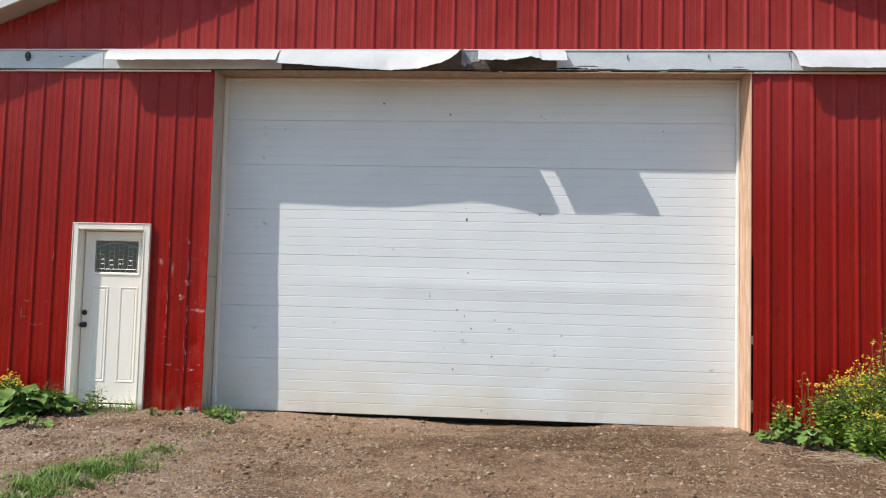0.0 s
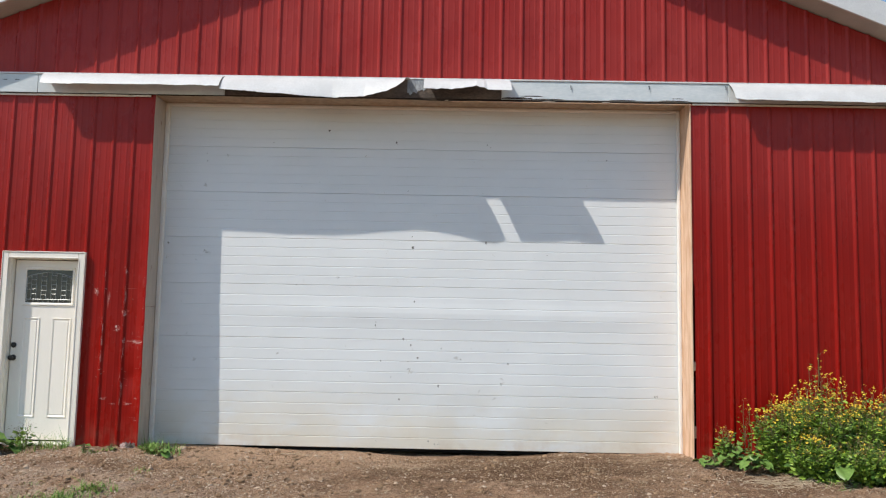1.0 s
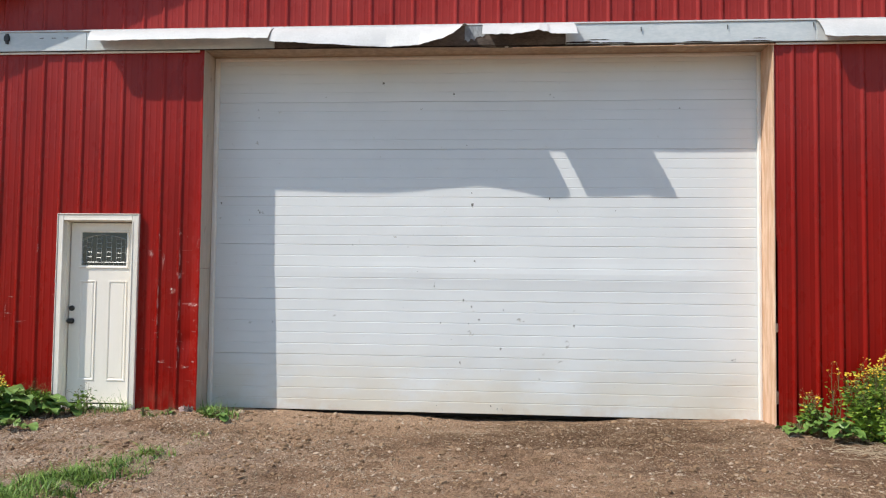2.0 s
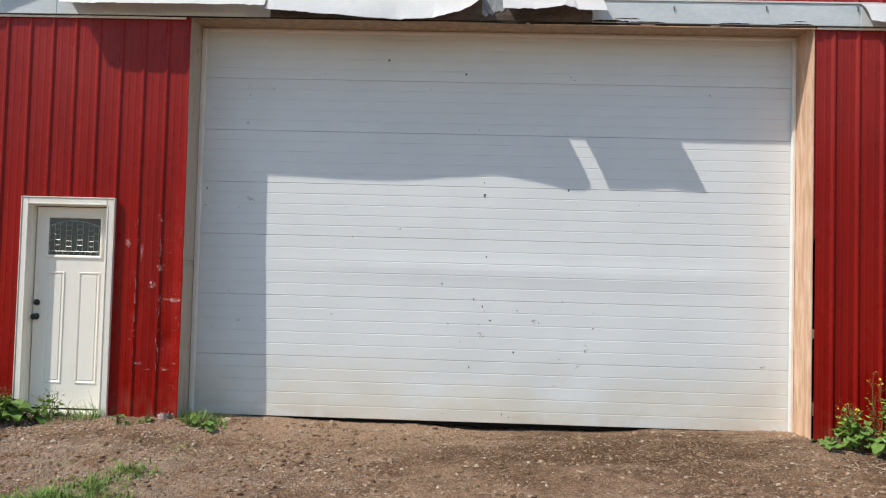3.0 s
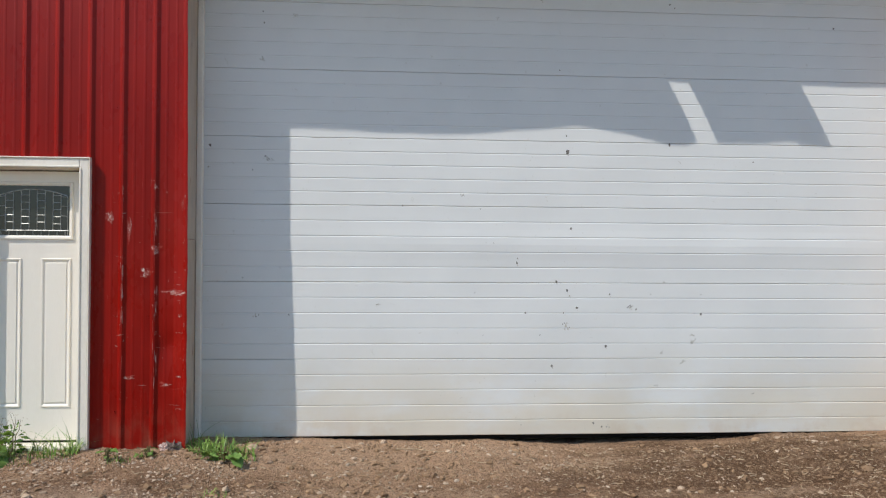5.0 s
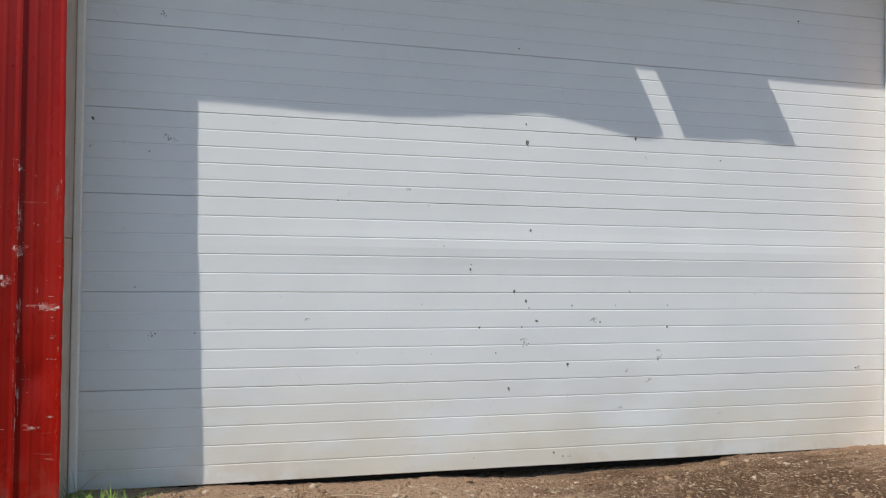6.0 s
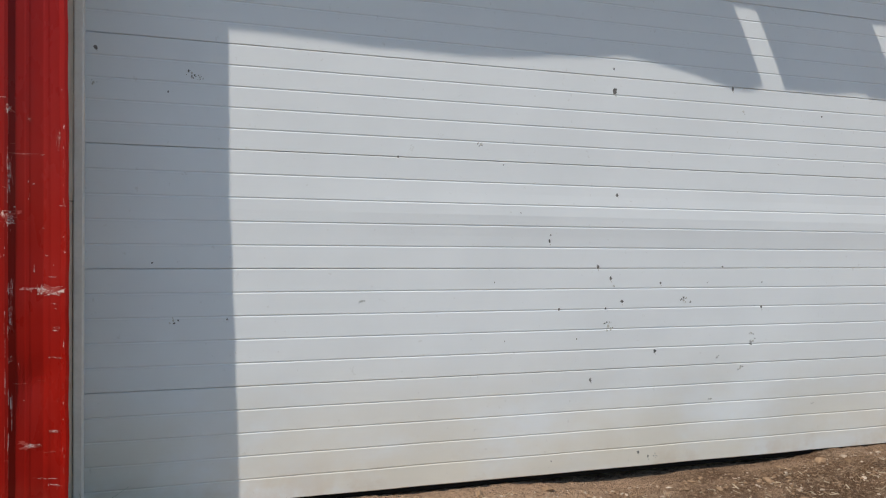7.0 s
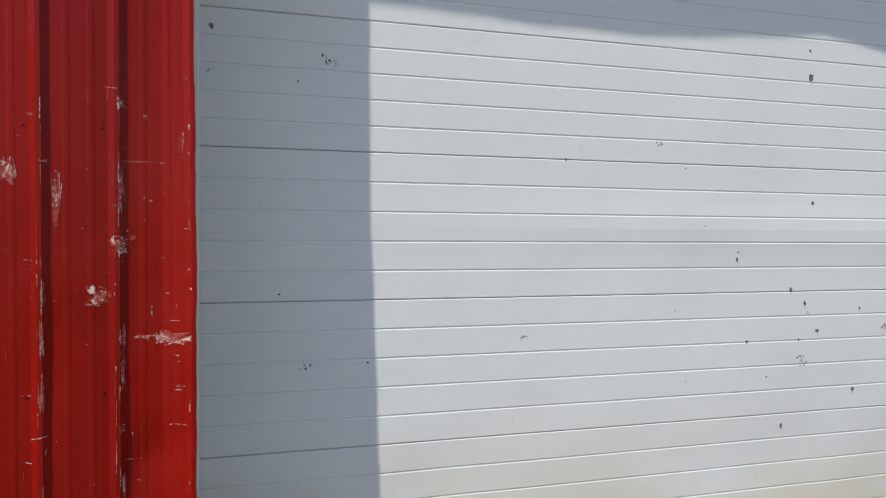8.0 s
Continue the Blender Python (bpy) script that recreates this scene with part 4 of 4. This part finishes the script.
def leaf_shape(s, base, out, length, width, droop, cup, rr, wave=0.11, nu=9, nv=8):
    """A broad leaf as a curved sheet along the direction out."""
    out = Vector(out).normalized()
    side = out.cross(Vector((0, 0, 1)))
    side = side.normalized() if side.length > 0.1 else Vector((1, 0, 0))
    ph = rr.random() * 6.28
    pts = []
    for i in range(nu + 1):
        t = i / nu
        w = width * max(0.06, math.sin(math.pi * (0.10 + 0.88 * t)) ** 0.6) * (1 + 0.10 * math.sin(ph + 11 * t))
        c = Vector(base) + out * length * t - Vector((0, 0, 1)) * droop * length * t * t
        for j in range(nv + 1):
            q = 2 * j / nv - 1
            p = c + side * w * q * 0.5
            p.z += cup * w * abs(q) + wave * width * math.sin(ph + 9 * t + 4 * q) * abs(q)
            pts.append(p[:])
    m = nv + 1
    s.add(pts, [(i * m + j, i * m + j + 1, (i + 1) * m + j + 1, (i + 1) * m + j) for i in range(nu) for j in range(nv)])


def broad_weed(x, y, n, size, height, seed, label, toward=None):
    """A rosette of broad leaves on stalks."""
    rr = random.Random(seed)
    z = ground_z(x, y)
    root = thing("broadleaf_weed", label, "weed", group="broadleaf weeds")
    for i in range(n):
        a = rr.random() * 6.283 if toward is None else toward + 2.6 * (rr.random() - 0.5)
        l = size * (0.32 + 0.85 * rr.random() ** 1.6)
        reach = l * (0.25 + 0.8 * rr.random())
        tip = Vector((x + reach * math.cos(a), y + reach * math.sin(a), z + height * (0.25 + 0.75 * rr.random())))
        stalk = part("stalk", Shape().tube([(x, y, z - 0.02), ((x + tip.x) / 2, (y + tip.y) / 2, (z + tip.z) / 2 + 0.05), tip[:]], [0.006, 0.005, 0.004], 5), STALK, root)
        s = Shape()
        leaf_shape(s, tip, (math.cos(a), math.sin(a), -0.2 + 0.9 * rr.random()), l, l * (0.70 + 0.35 * rr.random()), 0.25 + 0.35 * rr.random(), 0.12, rr)
        part("leaf", s, BROAD, stalk, smooth=True)


broad_weed(-4.52, -0.34, 22, 0.27, 0.25, 1, "broad green burdock leaves beside the entry door", -1.2)
broad_weed(-4.78, -0.42, 26, 0.24, 0.27, 2, "broad green burdock leaves against red siding", -1.6)
broad_weed(-5.08, -0.45, 26, 0.22, 0.28, 3, "broad green weeds against red siding")
broad_weed(-4.36, -0.28, 12, 0.17, 0.12, 4, "small broad leaves before the entry door", -1.0)
broad_weed(-4.42, -0.80, 7, 0.22, 0.05, 5, "flat broad leaves spread on the dirt", -1.7)
broad_weed(-5.4, -0.5, 10, 0.28, 0.26, 6, "broad green weeds against red siding")
broad_weed(3.12, -0.28, 18, 0.13, 0.10, 7, "low green leaves at the jamb foot")
broad_weed(3.32, -0.32, 30, 0.13, 0.24, 8, "green burdock leaves beside the flowering weeds")
broad_weed(3.50, -0.42, 28, 0.125, 0.17, 9, "green burdock leaves beside the flowering weeds", -1.6)
broad_weed(4.22, -0.72, 7, 0.24, 0.24, 10, "broad pale green leaves under the flowering weeds", -1.6)
broad_weed(4.6, -0.85, 7, 0.22, 0.16, 11, "broad green leaves under the flowering weeds", -1.6)
broad_weed(5.2, -0.8, 8, 0.24, 0.2, 12, "broad green leaves under the flowering weeds", -1.6)

broad_weed(-3.42, -0.30, 9, 0.065, 0.08, 13, "small green seedling in the dirt by the red siding")
broad_weed(-3.18, -0.20, 7, 0.055, 0.06, 14, "small green seedling in the dirt by the red siding")
broad_weed(-2.63, -0.28, 11, 0.11, 0.06, 15, "low green leaves beside the grass tuft at the jamb")


def small_leaf(s, p, d, l, w, rr):
    d = Vector(d).normalized()
    u = d.orthogonal().normalized()
    u = (Matrix.Rotation(rr.random() * 6.283, 3, d) @ u) * w * 0.5
    n = d.cross(u).normalized() * w * 0.25
    p = Vector(p)
    s.add([p[:], (p + d * l * 0.45 + u + n)[:], (p + d * l)[:], (p + d * l * 0.45 - u + n)[:], (p + d * l * 0.5)[:]], [(0, 1, 4), (1, 2, 4), (2, 3, 4), (3, 0, 4)])


def flowering_weed(x, y, height, spread, stems, seed, label, bloom=1.0, leafy_part=1.0):
    """An upright branching weed: stems, many small leaves, and yellow flowers at the tips."""
    rr = random.Random(seed)
    z = ground_z(x, y)
    root = thing("flowering_weed", label, "weed", group="yellow flowering weeds")
    st, lf, fl, dry = Shape(), Shape(), Shape(), Shape()
    for i in range(stems):
        a, r = rr.random() * 6.283, spread * math.sqrt(rr.random())
        h = height * (0.62 + 0.38 * rr.random()) * (1 - 0.35 * (r / spread) ** 2)
        foot = Vector((x + 0.45 * r * math.cos(a), y + 0.35 * r * math.sin(a), z - 0.02))
        tip = Vector((x + r * math.cos(a), y + 0.75 * r * math.sin(a), z + h))
        mid = foot.lerp(tip, 0.55) + Vector((rr.uniform(-.03, .03), rr.uniform(-.03, .03), 0.04))
        line = [foot, foot.lerp(mid, 0.5), mid, mid.lerp(tip, 0.5) + Vector((rr.uniform(-.02, .02), rr.uniform(-.02, .02), 0)), tip]
        st.tube([p[:] for p in line], [0.005, 0.0045, 0.004, 0.003, 0.0018], 4)
        for k in range(int(74 * leafy_part)):
            t = 0.06 + 0.84 * rr.random() ** 0.9
            q = t * 4
            p = line[int(q)].lerp(line[min(4, int(q) + 1)], q - int(q))
            b = rr.random() * 6.283
            d = Vector((math.cos(b), math.sin(b), rr.uniform(-0.3, 0.7)))
            off = d * rr.random() * 0.11 * (1 - 0.5 * t)
            l = (0.075 - 0.045 * t) * (0.6 + 0.8 * rr.random())
            small_leaf(lf, p + off, d, l, l * (0.35 + 0.3 * rr.random()), rr)
        for k in range(rr.randint(2, 4)):
            b = rr.random() * 6.283
            start = line[3].lerp(tip, rr.random())
            end = start + Vector((0.07 * math.cos(b) * rr.random() * 1.4, 0.07 * math.sin(b) * rr.random(), 0.04 + 0.07 * rr.random()))
            st.tube([start[:], end[:]], [0.0016, 0.001], 3)
            for m in range(rr.randint(3, 6)):
                c = end + Vector((rr.gauss(0, .014), rr.gauss(0, .014), rr.gauss(0, .012)))
                high = smooth01(0.45, 0.85, (c.z - z) / height)
                if rr.random() > 0.25 + 0.75 * high:
                    small_leaf(lf, c, (rr.uniform(-1, 1), rr.uniform(-1, 0.2), 0.6), 0.016, 0.010, rr)
                elif rr.random() < bloom:
                    w = 0.0125 * (0.7 + 0.6 * rr.random())
                    up = Vector((rr.uniform(-.5, .5), rr.uniform(-.9, .1), 0.7)).normalized()
                    u = up.orthogonal().normalized()
                    v_ = up.cross(u)
                    ring = [(c + w * (math.cos(q * math.pi / 2) * u + math.sin(q * math.pi / 2) * v_) + up * 0.003)[:] for q in range(4)]
                    half = [(c + 0.45 * w * (math.cos(q * math.pi / 2 + .785) * u + math.sin(q * math.pi / 2 + .785) * v_))[:] for q in range(4)]
                    fl.add([c[:]] + ring + half, [(0, 1 + q, 5 + q) for q in range(4)] + [(0, 5 + (q + 3) % 4, 1 + q) for q in range(4)])
                else:
                    small_leaf(dry, c, (rr.uniform(-1, 1), rr.uniform(-1, 1), 0.5), 0.014, 0.006, rr)
    tagged(part("stalk_growth", st, STALK, root), kind="stuff")
    tagged(part("foliage", lf, BUSH, root), kind="stuff")
    if fl.f:
        tagged(part("bloom", fl, PETAL, root, "small yellow flowers"), kind="stuff")
    if dry.f:
        tagged(part("seed_head", dry, DRYLEAF, root, "brown seed heads"), kind="stuff")


flowering_weed(4.18, -0.42, 1.06, 0.40, 62, 21, "dense green weed with yellow flowers", 0.75)
flowering_weed(3.84, -0.38, 0.86, 0.30, 50, 22, "green weed covered in yellow flowers", 0.9)
flowering_weed(4.55, -0.45, 0.90, 0.36, 50, 23, "dense green weed with few yellow flowers", 0.4, 1.3)
flowering_weed(5.0, -0.42, 0.92, 0.40, 55, 24, "green weed with brown and yellow flower heads", 0.55, 1.1)
flowering_weed(5.5, -0.42, 1.0, 0.42, 52, 25, "tall green weed with yellow flowers", 0.7)
flowering_weed(4.4, -0.72, 0.42, 0.38, 52, 26, "low dense green weed", 0.07, 1.5)
flowering_weed(4.85, -0.75, 0.46, 0.38, 52, 27, "low dense green weed", 0.05, 1.5)
flowering_weed(3.98, -0.66, 0.42, 0.24, 34, 28, "low green weed with yellow flowers", 0.3, 1.3)
flowering_weed(3.50, -0.26, 0.80, 0.10, 5, 29, "thin dry weed with small flower heads", 0.3, 0.15)
flowering_weed(3.28, -0.2, 0.40, 0.12, 9, 30, "thin green weed at the wall foot", 0.1, 0.5)
flowering_weed(4.18, -0.36, 1.31, 0.13, 6, 31, "tall thin flowering stalks above the weeds", 0.8, 0.3)
flowering_weed(-5.15, -0.34, 0.38, 0.28, 34, 32, "low green weed with orange-yellow flowers against red siding", 0.6, 1.2)
flowering_weed(-5.6, -0.34, 0.42, 0.30, 34, 33, "low green weed with orange-yellow flowers against red siding", 0.6, 1.2)
flowering_weed(-4.66, -0.24, 0.30, 0.16, 12, 34, "low leafy green weed beside the entry door", 0.0, 1.3)
flowering_weed(-5.02, -0.46, 0.30, 0.26, 24, 36, "low leafy green weed among broad leaves", 0.0, 1.3)
flowering_weed(-4.12, -0.16, 0.25, 0.12, 5, 35, "thin leafy weed before the entry door", 0.0, 0.22)

# ---- stones, gravel and litter ----


def slivers(name, label, count, seed, material, region):
    """Flat splinters of old wood and straw lying about."""
    q = random.Random(seed)
    s = Shape()
    for _ in range(count):
        x, y = q.uniform(region[0], region[1]), q.uniform(region[2], region[3])
        if wob(x * 0.8, y * 1.1, seed) + 0.5 * q.random() < 0.12:
            continue
        a, l, w = q.random() * 3.14, 0.006 + 0.026 * q.random() ** 2, 0.0012 + 0.0028 * q.random()
        c, d = math.cos(a), math.sin(a)
        z = ground_z(x, y) + 0.004 + 0.003 * q.random()
        t = q.gauss(0, 0.25) * l
        top = [(x + c * u - d * v, y + d * u + c * v, z + t * (u / l)) for u, v in ((-l, -w), (l, -w * 0.6), (l * 0.9, w), (-l, w))]
        s.add(top + [(p[0], p[1], p[2] - 0.004) for p in top], [(0, 1, 2, 3), (0, 4, 5, 1), (1, 5, 6, 2), (2, 6, 7, 3), (3, 7, 4, 0)])
    thing(name, label, "debris", s, material, kind="stuff")


slivers("wood_slivers", "pale wood slivers littered over the dirt", 4600, 61, STRAW, (-4.6, 4.8, -3.3, 0.25))
ICO = bmesh.new()
bmesh.ops.create_icosphere(ICO, subdivisions=1, radius=1.0)
ICO.verts.index_update()
ico_v = np.array([p.co[:] for p in ICO.verts])
ico_f = [tuple(p.index for p in q.verts) for q in ICO.faces]
ICO.free()


def pebbles(name, label, count, seed, lo, hi, material, region, flat=0.6):
    """Scattered pebbles as one mesh."""
    rr = np.random.RandomState(seed)
    s = Shape()
    x0, x1, y0, y1 = region
    for _ in range(count):
        x, y = rr.uniform(x0, x1), rr.uniform(y0, y1)
        keep = 0.10 + 1.1 * wob(x * 0.9, y * 1.5, seed) + 0.9 * wob(x * 3.1, y * 4.5, seed + 4) - 0.25 * smooth01(-0.6, 0.6, x) * smooth01(-1.9, -1.3, y)
        r = lo + (hi - lo) * rr.rand() ** 4.5
        if rr.rand() > max(0.06, keep + 0.25):
            continue
        v = ico_v * (1 + 0.8 * (rr.rand(12, 1) - 0.5)) * np.array([1.0, 0.45 + 0.5 * rr.rand(), flat * (0.5 + 0.7 * rr.rand())]) * r
        a = rr.rand() * 6.283
        c, q = math.cos(a), math.sin(a)
        z = ground_z(x, y) + 0.12 * r
        s.add([(x + c * p[0] - q * p[1], y + q * p[0] + c * p[1], z + p[2]) for p in v], ico_f)
    thing(name, label, "gravel", s, material, kind="stuff")


pebbles("gravel", "pale gravel scattered over the dirt", 19000, 41, 0.003, 0.025, GRAVEL, (-5.3, 5.0, -3.5, 0.30), 0.5)
pebbles("dirt_clods", "brown crumbled clods of earth", 24000, 42, 0.003, 0.036, CLOD, (-5.3, 5.0, -3.5, 0.30), 0.6)


def crumbs(name, label, count, seed, lo, hi, material, region):
    """Small sharp crumbs and chips, six points each, thickest in patches."""
    q = random.Random(seed)
    s = Shape()
    x0, x1, y0, y1 = region
    for _ in range(count):
        x, y = q.uniform(x0, x1), q.uniform(y0, y1)
        if q.random() > 0.35 + 1.3 * wob(x * 1.1, y * 1.7, seed) + 0.9 * wob(x * 4.0, y * 5.0, seed + 3):
            continue
        r = lo + (hi - lo) * q.random() ** 2
        a, z = 6.283 * q.random(), ground_z(x, y)
        c, d = r * math.cos(a), r * math.sin(a)
        w, h = q.uniform(0.4, 0.9), r * q.uniform(0.35, 0.9)
        jx, jy = q.uniform(-0.3, 0.3) * r, q.uniform(-0.3, 0.3) * r
        s.add([(x + c, y + d, z + 0.2 * h), (x - d * w, y + c * w, z + 0.3 * h * q.random()), (x - c * q.uniform(0.6, 1.1), y - d, z + 0.2 * h), (x + d * w, y - c * w, z + 0.3 * h * q.random()), (x + jx, y + jy, z + h), (x, y, z - 0.4 * h)],
              [(0, 1, 4), (1, 2, 4), (2, 3, 4), (3, 0, 4), (1, 0, 5), (2, 1, 5), (3, 2, 5), (0, 3, 5)])
    thing(name, label, "gravel", s, material, kind="stuff")


crumbs("soil_crumbs", "dark brown crumbs of soil over the dirt", 42000, 71, 0.003, 0.016, CLOD, (-5.3, 4.6, -3.4, 0.30))
crumbs("stone_chips", "pale sharp stone chips over the dirt", 16000, 72, 0.003, 0.014, GRAVEL, (-5.3, 4.6, -3.4, 0.30))
crumbs("stone_chips", "pale stone chips thick below the entry door", 11000, 73, 0.004, 0.020, GRAVEL, (-5.0, -2.4, -2.6, -0.1))
crumbs("stone_chips", "pale stone chips thick beside the grass strip", 15000, 74, 0.004, 0.016, GRAVEL, (-4.6, -0.8, -3.4, -0.9))


def stone(x, y, r, seed, label):
    rr = np.random.RandomState(seed)
    bm = bmesh.new()
    bmesh.ops.create_icosphere(bm, subdivisions=3, radius=1.0)
    sc = (1.0, 0.7 + 0.3 * rr.rand(), 0.5 + 0.25 * rr.rand())
    for p in bm.verts:
        k = 1 + 0.28 * noise.noise(p.co * 1.3 + Vector((seed, 0, 0))) + 0.10 * noise.noise(p.co * 4 + Vector((0, seed, 0)))
        p.co = Vector((p.co.x * sc[0], p.co.y * sc[1], p.co.z * sc[2])) * k * r
    a = rr.rand() * 6.28
    bmesh.ops.rotate(bm, verts=bm.verts, matrix=Matrix.Rotation(a, 3, "Z"))
    bmesh.ops.translate(bm, verts=bm.verts, vec=(x, y, ground_z(x, y) + 0.22 * r))
    me = bpy.data.meshes.new("stone")
    bm.to_mesh(me)
    bm.free()
    me.materials.append(ROCK)
    tagged(new("stone", me), label, "stone", "loose stones")


BIG = [(-2.50, 0.02, 45), (-1.34, -1.28, 32), (-3.67, -0.92, 32), (-3.58, -1.14, 28), (-2.52, -0.80, 24), (0.44, -0.72, 22), (-0.11, -0.99, 24),
       (-1.54, 0.33, 24), (-1.75, -0.13, 22), (-1.05, 0.05, 26), (-0.70, -1.23, 20), (-0.93, -1.63, 20), (-3.54, -1.98, 32), (-2.09, -1.14, 26),
       (-2.2, 0.30, 26), (-2.0, -0.5, 18), (1.3, -0.9, 22), (2.2, -1.3, 20), (0.2, -1.9, 26), (-0.5, -2.3, 26), (1.1, -1.7, 18), (-1.9, -2.2, 24)]
for i, (sx, sy, r) in enumerate(BIG):
    stone(sx, sy, r / 1000, i + 1, "rounded brown field stone half sunk in dirt" if r > 25 else "small pale stone lying on the dirt")

rr = random.Random(77)
s = Shape()
for _ in range(170):
    x, y = rr.uniform(-4.2, 4.6), rr.uniform(-3.4, 0.25)
    a, l = rr.random() * 6.283, rr.uniform(0.03, 0.13)
    p0, p1 = (x, y), (x + l * math.cos(a), y + l * math.sin(a))
    pm = ((p0[0] + p1[0]) / 2 + 0.006, (p0[1] + p1[1]) / 2)
    s.tube([(q[0], q[1], ground_z(*q) + 0.005) for q in (p0, pm, p1)], 0.0016, 3)
for _ in range(150):
    x, y = rr.gauss(3.75, 0.28), rr.gauss(-0.86, 0.14)
    a, l = rr.gauss(2.5, 0.7), rr.uniform(0.06, 0.24)
    p0, p1 = (x, y), (x + l * math.cos(a), y + l * math.sin(a))
    pm = ((p0[0] + p1[0]) / 2 + 0.012, (p0[1] + p1[1]) / 2)
    up = rr.uniform(0.006, 0.035)
    s.tube([(p0[0], p0[1], ground_z(*p0) + 0.004), (pm[0], pm[1], ground_z(*pm) + up), (p1[0], p1[1], ground_z(*p1) + 0.006)], 0.0022, 3)
thing("straw", "loose bits of dry straw on the dirt", "straw", s, STRAW, kind="stuff")
for x, y, a, l in ((-1.45, 0.12, -0.25, 0.42), (3.55, -0.75, 2.4, 0.35), (3.8, -0.9, 2.2, 0.45), (3.7, -0.7, 0.5, 0.3), (4.0, -0.95, 2.0, 0.3), (-0.1, -1.75, 0.2, 0.2)):
    pts = []
    for i in range(6):
        t = i / 5
        px, py = x + l * t * math.cos(a), y + l * t * math.sin(a) + 0.012 * math.sin(7 * t)
        pts.append((px, py, ground_z(px, py) + 0.007 + 0.01 * math.sin(3 * t)))
    thing("twig", "dry pale twig lying on the dirt", "twig", Shape().tube(pts, [0.004, 0.004, 0.0035, 0.003, 0.0025, 0.0015], 5), STRAW, group="dry twigs")
